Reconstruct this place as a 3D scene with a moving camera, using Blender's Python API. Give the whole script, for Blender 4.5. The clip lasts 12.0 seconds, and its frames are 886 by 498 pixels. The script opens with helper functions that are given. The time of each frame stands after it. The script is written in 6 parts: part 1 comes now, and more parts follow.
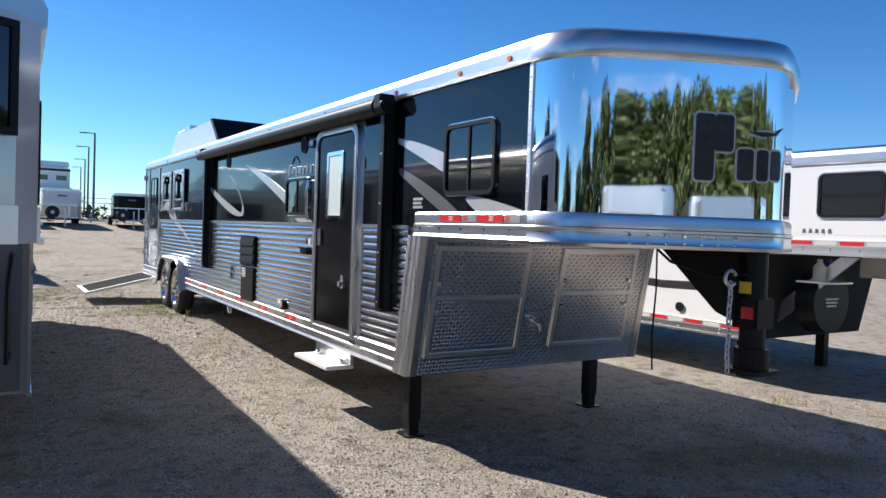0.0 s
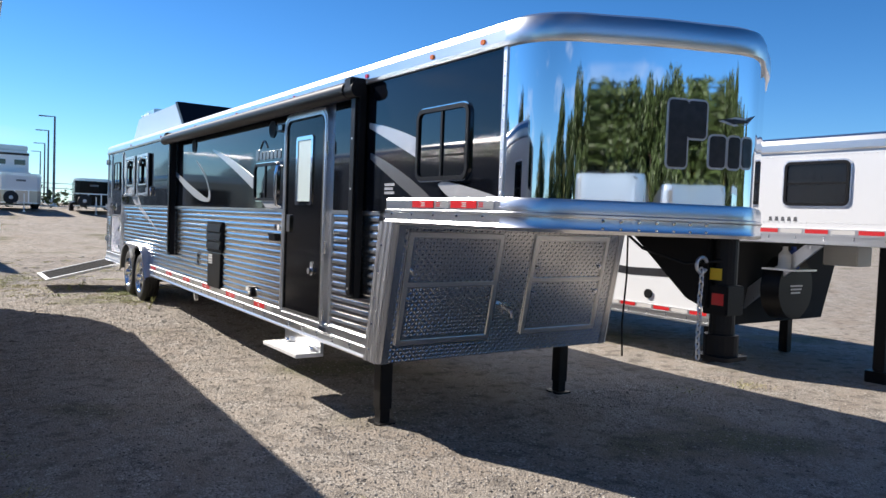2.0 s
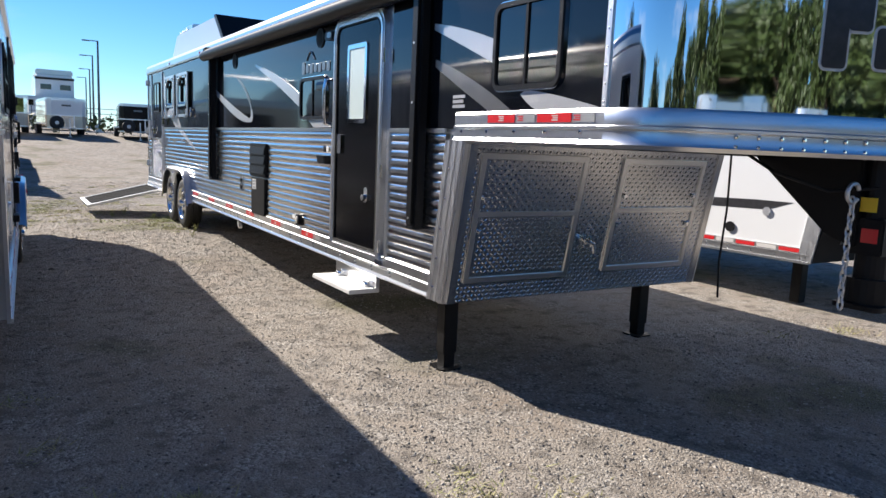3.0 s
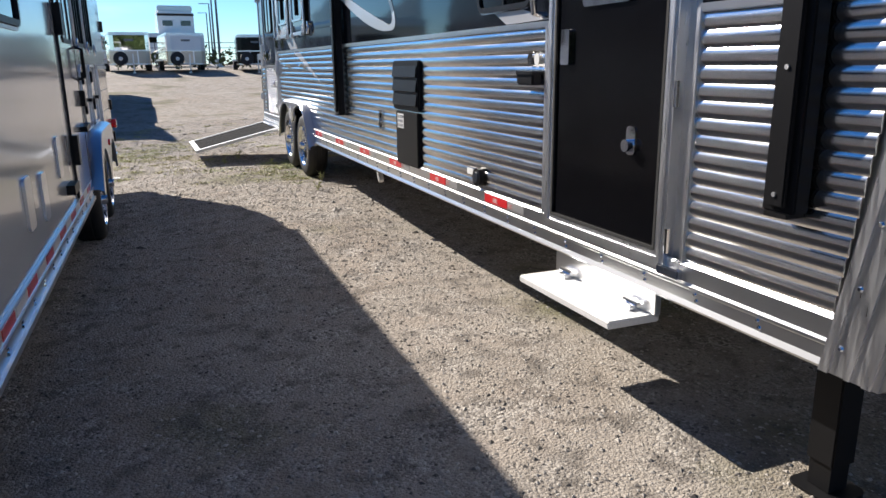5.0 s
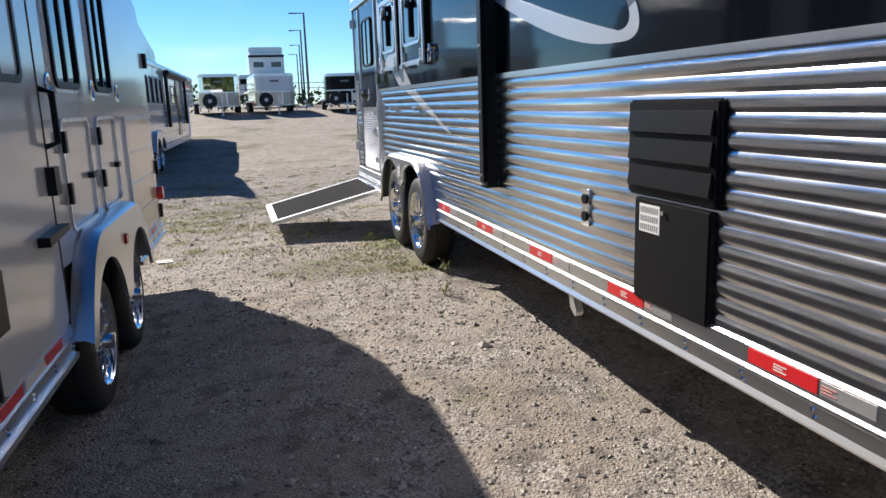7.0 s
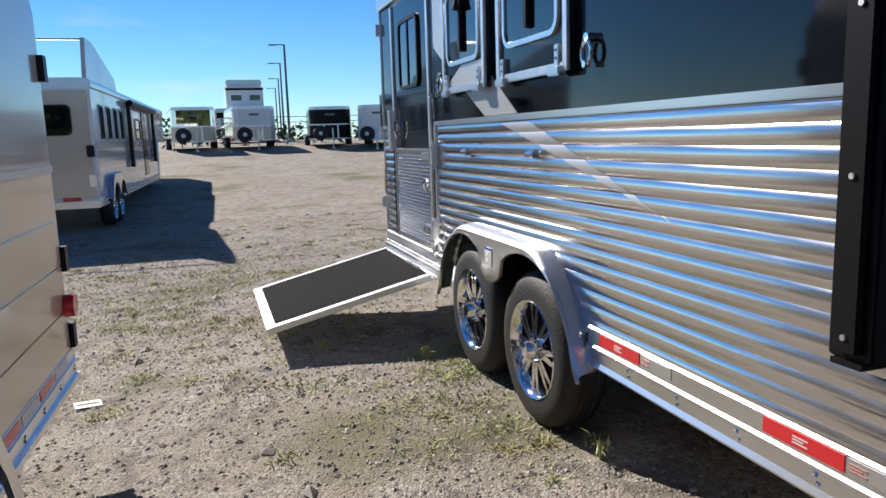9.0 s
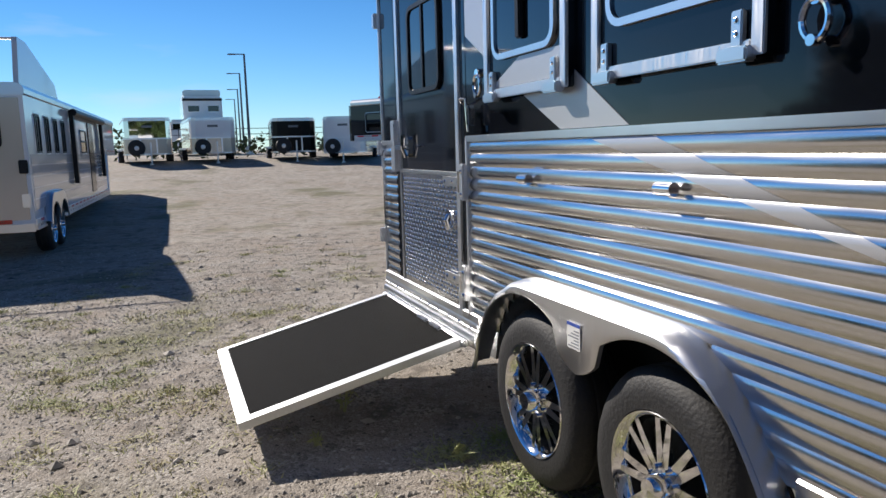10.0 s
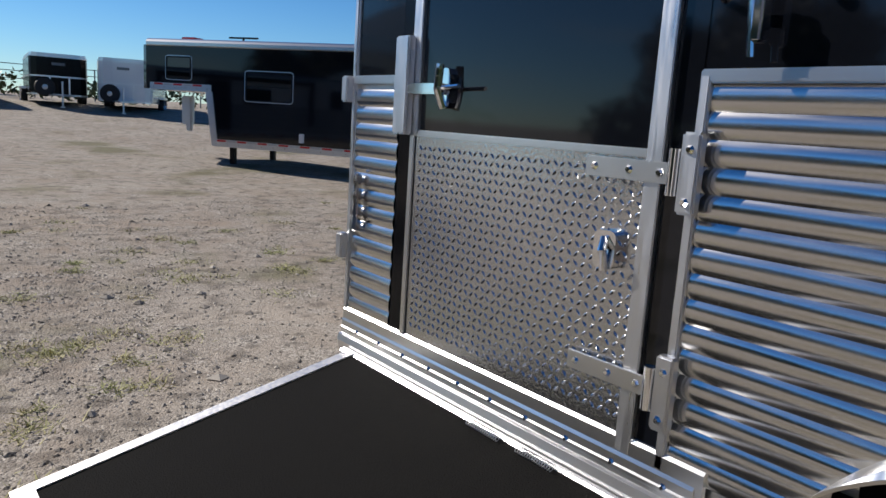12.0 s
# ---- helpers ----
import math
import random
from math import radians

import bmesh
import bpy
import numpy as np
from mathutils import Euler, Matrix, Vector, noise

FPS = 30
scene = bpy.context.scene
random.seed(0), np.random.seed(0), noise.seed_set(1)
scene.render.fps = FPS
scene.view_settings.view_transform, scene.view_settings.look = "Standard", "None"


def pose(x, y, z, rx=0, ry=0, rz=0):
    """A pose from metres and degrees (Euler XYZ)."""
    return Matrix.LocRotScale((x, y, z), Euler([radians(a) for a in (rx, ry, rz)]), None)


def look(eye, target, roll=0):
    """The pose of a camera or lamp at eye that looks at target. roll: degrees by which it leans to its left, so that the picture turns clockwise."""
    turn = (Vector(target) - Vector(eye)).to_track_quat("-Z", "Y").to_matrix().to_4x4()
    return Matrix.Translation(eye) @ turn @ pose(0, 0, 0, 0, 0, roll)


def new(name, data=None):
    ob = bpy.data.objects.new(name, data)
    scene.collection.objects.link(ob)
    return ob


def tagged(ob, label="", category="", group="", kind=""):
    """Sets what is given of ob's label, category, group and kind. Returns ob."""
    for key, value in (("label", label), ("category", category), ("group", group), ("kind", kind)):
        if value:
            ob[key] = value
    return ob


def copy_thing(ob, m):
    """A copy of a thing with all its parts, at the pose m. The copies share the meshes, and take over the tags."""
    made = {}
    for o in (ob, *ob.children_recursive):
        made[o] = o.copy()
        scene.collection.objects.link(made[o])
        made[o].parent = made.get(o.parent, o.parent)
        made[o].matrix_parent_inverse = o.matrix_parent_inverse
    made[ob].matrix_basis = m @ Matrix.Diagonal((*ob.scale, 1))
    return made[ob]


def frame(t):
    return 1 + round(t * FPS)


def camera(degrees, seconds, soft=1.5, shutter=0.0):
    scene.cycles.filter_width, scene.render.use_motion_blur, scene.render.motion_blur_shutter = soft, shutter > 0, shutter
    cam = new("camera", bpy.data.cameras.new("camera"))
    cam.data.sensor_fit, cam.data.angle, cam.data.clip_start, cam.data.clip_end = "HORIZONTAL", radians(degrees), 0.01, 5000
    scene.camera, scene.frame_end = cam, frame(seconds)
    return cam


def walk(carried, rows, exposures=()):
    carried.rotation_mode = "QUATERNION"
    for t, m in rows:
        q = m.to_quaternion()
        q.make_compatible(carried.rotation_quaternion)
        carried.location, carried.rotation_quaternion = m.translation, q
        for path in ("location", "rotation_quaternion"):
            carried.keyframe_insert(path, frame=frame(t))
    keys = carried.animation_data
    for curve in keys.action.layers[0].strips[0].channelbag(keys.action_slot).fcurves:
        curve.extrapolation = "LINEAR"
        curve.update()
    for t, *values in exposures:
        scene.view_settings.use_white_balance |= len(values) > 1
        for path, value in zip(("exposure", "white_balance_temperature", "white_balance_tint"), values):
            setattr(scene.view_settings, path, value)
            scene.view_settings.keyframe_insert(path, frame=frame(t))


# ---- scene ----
cam = camera(63.3, 12.0)
PATH = [
    (0, (-0.251, 0.014, 1.641), (0.819, 1.704, 1.59), 2.0),
    (0.5, (-0.25, 0.02, 1.645), (0.811, 1.714, 1.581), 1.9),
    (1, (-0.231, 0.016, 1.639), (0.849, 1.697, 1.568), 1.8),
    (1.5, (-0.237, 0.023, 1.64), (0.895, 1.671, 1.563), 2.0),
    (2, (-0.242, 0.067, 1.632), (0.9, 1.707, 1.549), 2.2),
    (2.5, (-0.17, 0.279, 1.57), (0.963, 1.92, 1.418), 2.7),
    (3, (-0.027, 0.774, 1.558), (1.017, 2.456, 1.275), 2.5),
    (3.2, (0.038, 1.006, 1.498), (1.025, 2.717, 1.186), 2.1),
    (4.8, (0.446, 3.133, 1.489), (1.213, 4.918, 1.016), 0.2),
    (5, (0.532, 3.418, 1.467), (1.273, 5.208, 0.97), -0.6),
    (5.5, (0.69, 4.14, 1.502), (1.352, 5.954, 0.979), -1.0),
    (6, (0.744, 4.896, 1.503), (1.319, 6.753, 1.032), -0.9),
    (6.5, (0.874, 5.621, 1.519), (1.404, 7.504, 1.102), -3.3),
    (7, (0.889, 6.384, 1.517), (1.424, 8.269, 1.116), -1.9),
    (7.5, (0.946, 7.098, 1.501), (1.477, 8.989, 1.121), -1.4),
    (7.7, (0.971, 7.405, 1.543), (1.489, 9.296, 1.148), -0.8),
    (9.3, (0.92, 9.7, 1.591), (1.536, 11.579, 1.288), -1.9),
    (9.5, (0.921, 9.956, 1.615), (1.542, 11.83, 1.298), -1.8),
    (10, (0.974, 10.677, 1.618), (1.682, 12.526, 1.337), -1.6),
    (10.5, (0.962, 11.347, 1.611), (1.814, 13.14, 1.365), 1.3),
    (11, (0.983, 12.001, 1.577), (1.987, 13.717, 1.363), 2.3),
    (11.5, (0.973, 12.564, 1.488), (1.984, 14.269, 1.225), 3.5),
    (12, (0.948, 13.175, 1.516), (2.179, 14.712, 1.169), 3.7),
]
walk(cam, [(t, look(eye, target, roll)) for t, eye, target, roll in PATH],
     exposures=[(0, 0.86), (3.0, 0.86), (7.5, 0.74), (10.0, 0.46), (12.0, 0.22)])

# ---- world, sun, exposure ----
SUN_AZ, SUN_EL = -26.0, 35.5
world = bpy.data.worlds.new("sky")
scene.world = world
world.use_nodes = True
wn = world.node_tree.nodes
sky = wn.new("ShaderNodeTexSky")
sky.sky_type, sky.sun_disc = "NISHITA", False
sky.sun_elevation, sky.sun_rotation = radians(SUN_EL), radians(SUN_AZ)
sky.air_density, sky.dust_density, sky.ozone_density = 1.0, 0.0, 3.0
wn["Background"].inputs["Strength"].default_value = 0.07
wl = world.node_tree.links
deep = wn.new("ShaderNodeHueSaturation")
deep.inputs["Saturation"].default_value = 1.12
clear = wn.new("ShaderNodeMix")
clear.data_type, clear.blend_type = "RGBA", "MULTIPLY"
clear.inputs["Factor"].default_value = 1.0
clear.inputs["B"].default_value = (0.74, 1.0, 1.32, 1)
wl.new(sky.outputs[0], clear.inputs["A"])
wl.new(clear.outputs["Result"], deep.inputs["Color"])
# thin high cloud, more of it in the north-west
wco, wmap, wnoise, wr = wn.new("ShaderNodeTexCoord"), wn.new("ShaderNodeMapping"), wn.new("ShaderNodeTexNoise"), wn.new("ShaderNodeMapRange")
wmap.inputs["Scale"].default_value = (3.0, 3.0, 14.0)
wnoise.inputs["Scale"].default_value, wnoise.inputs["Detail"].default_value = 1.3, 5
wl.new(wco.outputs["Generated"], wmap.inputs[0])
wl.new(wmap.outputs[0], wnoise.inputs["Vector"])
for key, val in (("From Min", 0.55), ("From Max", 0.8), ("To Max", 0.45)):
    wr.inputs[key].default_value = val
wl.new(wnoise.outputs["Fac"], wr.inputs["Value"])
wsep, wside, wmul, wmix = wn.new("ShaderNodeSeparateXYZ"), wn.new("ShaderNodeMapRange"), wn.new("ShaderNodeMath"), wn.new("ShaderNodeMix")
wl.new(wco.outputs["Generated"], wsep.inputs[0])
for key, val in (("From Min", 0.12), ("From Max", -0.02)):
    wside.inputs[key].default_value = val
wl.new(wsep.outputs["X"], wside.inputs["Value"])
wmul.operation = "MULTIPLY"
wl.new(wr.outputs[0], wmul.inputs[0])
wl.new(wside.outputs[0], wmul.inputs[1])
# the sky is deepest overhead and palest along the horizon
wdeep, wshade = wn.new("ShaderNodeValToRGB"), wn.new("ShaderNodeMix")
wdeep.color_ramp.elements[0].position, wdeep.color_ramp.elements[0].color = 0.0, (1.0, 1.0, 1.0, 1)
wdeep.color_ramp.elements[1].position, wdeep.color_ramp.elements[1].color = 0.85, (0.34, 0.36, 0.4, 1)
wshade.data_type, wshade.blend_type = "RGBA", "MULTIPLY"
wshade.inputs["Factor"].default_value = 1.0
wl.new(wsep.outputs["Z"], wdeep.inputs[0])
wl.new(deep.outputs[0], wshade.inputs["A"])
wl.new(wdeep.outputs[0], wshade.inputs["B"])
wmix.data_type = "RGBA"
wmix.inputs["B"].default_value = (8.0, 8.3, 8.8, 1)
wl.new(wmul.outputs[0], wmix.inputs["Factor"])
wl.new(wshade.outputs["Result"], wmix.inputs["A"])
wl.new(wmix.outputs["Result"], wn["Background"].inputs["Color"])
sun_way = Vector((math.sin(radians(SUN_AZ)) * math.cos(radians(SUN_EL)), math.cos(radians(SUN_AZ)) * math.cos(radians(SUN_EL)), math.sin(radians(SUN_EL))))
sun = new("sun", bpy.data.lights.new("sun", "SUN"))
sun.data.energy, sun.data.angle, sun.data.color = 5.0, radians(0.55), (1.0, 0.925, 0.84)
sun.matrix_world = look(sun_way * 60, (0, 0, 0))


# ---- materials ----
def material(name, color, rough=0.5, metal=0.0, grain=0.0, scale=40.0, bump=0.0, stain=0.0, stretch=(1, 1, 1), coat=0.0, rough_var=0.0, color2=None):
    m = bpy.data.materials.new(name)
    m.use_nodes = True
    nt = m.node_tree
    n, l = nt.nodes, nt.links
    b = n["Principled BSDF"]
    b.inputs["Roughness"].default_value, b.inputs["Metallic"].default_value = rough, metal
    b.inputs["Coat Weight"].default_value, b.inputs["Coat Roughness"].default_value = coat, 0.03
    co = n.new("ShaderNodeTexCoord")
    mp = n.new("ShaderNodeMapping")
    mp.inputs["Scale"].default_value = stretch
    l.new(co.outputs["Object"], mp.inputs["Vector"])
    fine, broad = n.new("ShaderNodeTexNoise"), n.new("ShaderNodeTexNoise")
    fine.inputs["Scale"].default_value, fine.inputs["Detail"].default_value = scale, 6
    broad.inputs["Scale"].default_value, broad.inputs["Detail"].default_value = scale * 0.06, 4
    for t in (fine, broad):
        l.new(mp.outputs[0], t.inputs["Vector"])
    c2 = color2 or tuple(c * (1 - 0.6 * max(grain, stain)) for c in color)
    mix, mix2 = n.new("ShaderNodeMix"), n.new("ShaderNodeMix")
    mix.data_type = mix2.data_type = "RGBA"
    ramp = n.new("ShaderNodeMapRange")
    ramp.inputs["From Min"].default_value, ramp.inputs["From Max"].default_value = 0.35, 0.65
    ramp.inputs["To Max"].default_value = max(grain, 0.001)
    ramp2 = n.new("ShaderNodeMapRange")
    ramp2.inputs["From Min"].default_value, ramp2.inputs["From Max"].default_value = 0.42, 0.7
    ramp2.inputs["To Max"].default_value = max(stain, 0.001)
    l.new(fine.outputs["Fac"], ramp.inputs["Value"])
    l.new(broad.outputs["Fac"], ramp2.inputs["Value"])
    mix.inputs["A"].default_value, mix.inputs["B"].default_value = (*color, 1), (*c2, 1)
    mix2.inputs["B"].default_value = (*c2, 1)
    l.new(ramp.outputs[0], mix.inputs["Factor"])
    l.new(mix.outputs["Result"], mix2.inputs["A"])
    l.new(ramp2.outputs[0], mix2.inputs["Factor"])
    l.new(mix2.outputs["Result"], b.inputs["Base Color"])
    if rough_var:
        rr = n.new("ShaderNodeMapRange")
        rr.inputs["From Min"].default_value, rr.inputs["From Max"].default_value = 0.3, 0.7
        rr.inputs["To Min"].default_value, rr.inputs["To Max"].default_value = max(rough - rough_var, 0.02), rough + rough_var
        l.new(fine.outputs["Fac"], rr.inputs["Value"])
        l.new(rr.outputs[0], b.inputs["Roughness"])
    if bump:
        bp = n.new("ShaderNodeBump")
        bp.inputs["Strength"].default_value, bp.inputs["Distance"].default_value = bump, 0.01
        l.new(fine.outputs["Fac"], bp.inputs["Height"])
        l.new(bp.outputs[0], b.inputs["Normal"])
    return m


def waved(m, scale, strength, dist, stretch=(1, 1, 1)):
    """Adds the slow buckling of thin sheet to a polished material."""
    nt = m.node_tree
    n, l = nt.nodes, nt.links
    co, mp, t, bp = n.new("ShaderNodeTexCoord"), n.new("ShaderNodeMapping"), n.new("ShaderNodeTexNoise"), n.new("ShaderNodeBump")
    mp.inputs["Scale"].default_value = stretch
    t.inputs["Scale"].default_value, t.inputs["Detail"].default_value = scale, 1
    bp.inputs["Strength"].default_value, bp.inputs["Distance"].default_value = strength, dist
    l.new(co.outputs["Object"], mp.inputs[0])
    l.new(mp.outputs[0], t.inputs["Vector"])
    l.new(t.outputs["Fac"], bp.inputs["Height"])
    l.new(bp.outputs[0], n["Principled BSDF"].inputs["Normal"])
    return m


MIRROR = waved(material("mirror_aluminium", (0.88, 0.89, 0.9), 0.03, 1.0), 2.0, 0.12, 0.02, (1, 1, 0.35))
POLISHED = waved(material("polished_fender", (0.74, 0.74, 0.75), 0.3, 1.0, 0.1, 30, 0, 0.1), 3.0, 0.1, 0.01)
CORR = waved(material("polished_corrugated", (0.74, 0.73, 0.715), 0.185, 1.0, 0.25, 60, 0, 0.2, (1, 0.05, 1), 0, 0.05), 5, 0.2, 0.01, (1, 0.12, 1))
ALU = material("extruded_aluminium", (0.77, 0.775, 0.78), 0.28, 1.0, 0.05, 50, 0.0, 0.06, (1, 0.1, 1))
ALU_V = material("brushed_aluminium", (0.72, 0.73, 0.75), 0.36, 1.0, 0.2, 60, 0.03, 0.15, (1, 1, 0.1), 0, 0.1)
TREAD = material("tread_plate", (0.68, 0.685, 0.695), 0.18, 1.0, 0.3, 90, 0.1, 0.25, (1, 1, 1), 0, 0.08)
DULL = material("mill_aluminium", (0.7, 0.7, 0.7), 0.45, 0.9, 0.3, 80, 0.1, 0.3, rough_var=0.1)
CHROME = material("chrome", (0.85, 0.85, 0.86), 0.07, 1.0)
BLACK = waved(material("black_gloss_skin", (0.005, 0.006, 0.009), 0.06, 0.0), 1.6, 0.06, 0.02)
BLACK_DOOR = material("black_door_skin", (0.004, 0.004, 0.005), 0.16, 0, 0.2, 60)
BLACK_METAL = material("black_powder_coat", (0.009, 0.009, 0.01), 0.4, 0, 0.3, 90, 0.02, 0.2)
RUBBER = material("tyre_rubber", (0.011, 0.011, 0.012), 0.66, 0, 0.4, 70, 0.3, 0.4, color2=(0.022, 0.02, 0.019))
MAT = material("ramp_rubber_mat", (0.003, 0.003, 0.003), 0.75, 0, 0.5, 180, 0.6, 0.25, color2=(0.007, 0.0065, 0.006))
MAT.node_tree.nodes["Principled BSDF"].inputs["Specular IOR Level"].default_value = 0.12
MAT.node_tree.nodes["Principled BSDF"].inputs["Roughness"].default_value = 0.9
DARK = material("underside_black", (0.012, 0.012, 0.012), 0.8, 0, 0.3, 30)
for dull in (BLACK_DOOR, BLACK_METAL):
    dull.node_tree.nodes["Principled BSDF"].inputs["Specular IOR Level"].default_value = 0.2
GLASS = material("tinted_glass", (0.004, 0.005, 0.006), 0.03, 0, coat=0.5)
BLIND = material("pale_blind", (0.62, 0.72, 0.7), 0.25, 0, 0.1, 20)
SILVER = material("silver_graphic", (0.52, 0.53, 0.55), 0.25, 0.35, 0.15, 200)
GREY = material("grey_graphic", (0.16, 0.165, 0.175), 0.22, 0.3, 0.15, 200)
LOGO = material("charcoal_graphic", (0.03, 0.03, 0.034), 0.25, 0.2, 0.2, 20, color2=(0.09, 0.09, 0.1))
RED = material("red_reflector", (0.62, 0.02, 0.025), 0.3, 0, 0.2, 200, coat=0.4)
SILVER_TAPE = material("silver_reflector", (0.5, 0.5, 0.5), 0.35, 0.6, 0.2, 200)
RED_PRINT = material("faint_red_print", (0.5, 0.22, 0.21), 0.4, 0.3)
LAMP_RED = material("red_lens", (0.6, 0.01, 0.012), 0.15, 0, coat=0.6)
WHITE_TAPE = material("white_reflector", (0.62, 0.6, 0.58), 0.35, 0, 0.2, 200)
WHITE = waved(material("white_gloss_paint", (0.78, 0.79, 0.8), 0.12, 0, 0.06, 30, 0, 0.06, coat=0.5), 1.2, 0.1, 0.02)
SKIN = waved(material("silver_skin", (0.62, 0.62, 0.62), 0.14, 0.2, 0.08, 30, 0, 0.08, coat=0.3), 1.0, 0.14, 0.02)
CREAM = waved(material("tan_skin", (0.66, 0.58, 0.48), 0.15, 0.25, 0.1, 30, 0, 0.15, coat=0.3), 1.5, 0.15, 0.02)
STEP = material("white_step_tread", (0.8, 0.8, 0.79), 0.55, 0.2, 0.35, 60, 0.3, 0.3)
PAPER = material("paper_label", (0.75, 0.75, 0.73), 0.6, 0, 0.1, 60)
INK = material("print_ink", (0.25, 0.26, 0.28), 0.6)
YELLOW = material("yellow_label", (0.75, 0.5, 0.03), 0.5, 0, 0.15, 80)
BLUE = material("blue_label", (0.04, 0.09, 0.4), 0.5, 0, 0.15, 80)
AMBER = material("amber_lens", (0.7, 0.18, 0.01), 0.15, 0, coat=0.6)
BARK = material("bark", (0.12, 0.085, 0.06), 0.9, 0, 0.6, 30, 0.8, 0.4, (1, 1, 0.2))
LEAF = material("leaves", (0.055, 0.085, 0.022), 0.55, 0, 0.8, 4, 0, 0.7, color2=(0.025, 0.045, 0.012))
LEAF2 = material("yellow_green_leaves", (0.11, 0.115, 0.03), 0.6, 0, 0.8, 4, 0, 0.6, color2=(0.05, 0.065, 0.016))
GRASS = material("grass_blades", (0.3, 0.36, 0.12), 0.7, 0, 0.9, 3, 0, 0.8, color2=(0.42, 0.36, 0.19))
STONE = material("pebbles", (0.34, 0.31, 0.27), 0.85, 0, 0.8, 14, 0.3, 0.6, color2=(0.16, 0.145, 0.13))
POLE = material("galvanised_pole", (0.12, 0.13, 0.15), 0.5, 0.5, 0.2, 10)


def ground_material():
    m = bpy.data.materials.new("gravel_and_dirt")
    m.use_nodes = True
    nt = m.node_tree
    n, l = nt.nodes, nt.links
    b = n["Principled BSDF"]
    b.inputs["Roughness"].default_value = 0.92
    co = n.new("ShaderNodeTexCoord")

    def noise_at(scale, detail):
        t = n.new("ShaderNodeTexNoise")
        t.inputs["Scale"].default_value, t.inputs["Detail"].default_value = scale, detail
        l.new(co.outputs["Object"], t.inputs["Vector"])
        return t.outputs["Fac"]

    def span(v, a, z, lo=0.0, hi=1.0):
        r = n.new("ShaderNodeMapRange")
        for k, val in (("From Min", a), ("From Max", z), ("To Min", lo), ("To Max", hi)):
            r.inputs[k].default_value = val
        l.new(v, r.inputs["Value"])
        return r.outputs[0]

    def blend(f, a, bb):
        x = n.new("ShaderNodeMix")
        x.data_type = "RGBA"
        l.new(f, x.inputs["Factor"])
        for k, v in (("A", a), ("B", bb)):
            if isinstance(v, tuple):
                x.inputs[k].default_value = (*v, 1)
            else:
                l.new(v, x.inputs[k])
        return x.outputs["Result"]

    vor, vor2 = n.new("ShaderNodeTexVoronoi"), n.new("ShaderNodeTexVoronoi")
    for v, s in ((vor, 64), (vor2, 140)):
        v.inputs["Scale"].default_value = s
        l.new(co.outputs["Object"], v.inputs["Vector"])
    bw = n.new("ShaderNodeRGBToBW")
    l.new(vor.outputs["Color"], bw.inputs[0])
    bw2 = n.new("ShaderNodeRGBToBW")
    l.new(vor2.outputs["Color"], bw2.inputs[0])
    base = blend(span(noise_at(0.8, 6), 0.38, 0.62), (0.265, 0.215, 0.17), (0.37, 0.325, 0.275))
    base = blend(span(noise_at(0.25, 4), 0.5, 0.68, 0, 0.7), base, (0.275, 0.205, 0.148))
    stones = blend(span(bw.outputs[0], 0.2, 0.8), (0.08, 0.072, 0.064), (0.56, 0.515, 0.46))
    stones2 = blend(span(bw2.outputs[0], 0.2, 0.8), (0.08, 0.07, 0.06), (0.46, 0.415, 0.355))
    mixf = span(noise_at(1.7, 5), 0.4, 0.62, 0.15, 0.75)
    col = blend(mixf, base, stones2)
    col = blend(span(noise_at(3.1, 4), 0.46, 0.66, 0.1, 0.7), col, stones)
    col = blend(span(noise_at(0.45, 7), 0.56, 0.66, 0, 0.8), col, (0.115, 0.11, 0.045))
    col = blend(span(noise_at(5.5, 6), 0.52, 0.66, 0, 0.6), col, (0.075, 0.062, 0.05))
    l.new(col, b.inputs["Base Color"])
    add = n.new("ShaderNodeMath")
    l.new(span(vor.outputs["Distance"], 0, 0.7, 1, 0), add.inputs[0])
    l.new(span(vor2.outputs["Distance"], 0, 0.7, 0.6, 0), add.inputs[1])
    bp = n.new("ShaderNodeBump")
    bp.inputs["Strength"].default_value, bp.inputs["Distance"].default_value = 0.8, 0.007
    l.new(add.outputs[0], bp.inputs["Height"])
    l.new(bp.outputs[0], b.inputs["Normal"])
    return m


GROUND = ground_material()


# ---- mesh helpers ----
def part(name, bm, mat, parent=None, label="", smooth=False):
    me = bpy.data.meshes.new(name)
    bmesh.ops.recalc_face_normals(bm, faces=bm.faces)
    if smooth:
        for f in bm.faces:
            f.smooth = True
        for e in bm.edges:
            e.smooth = len(e.link_faces) == 2 and e.calc_face_angle(0) < 0.65
    bm.to_mesh(me)
    bm.free()
    me.materials.append(mat)
    ob = new(name, me)
    ob.parent = parent
    if label:
        ob["label"] = label
    return ob


def thing(name, label, category, m=None, group="", kind=""):
    ob = new(name)
    ob.empty_display_size = 0.1
    if m is not None:
        ob.matrix_world = m
    return tagged(ob, label, category, group, kind)


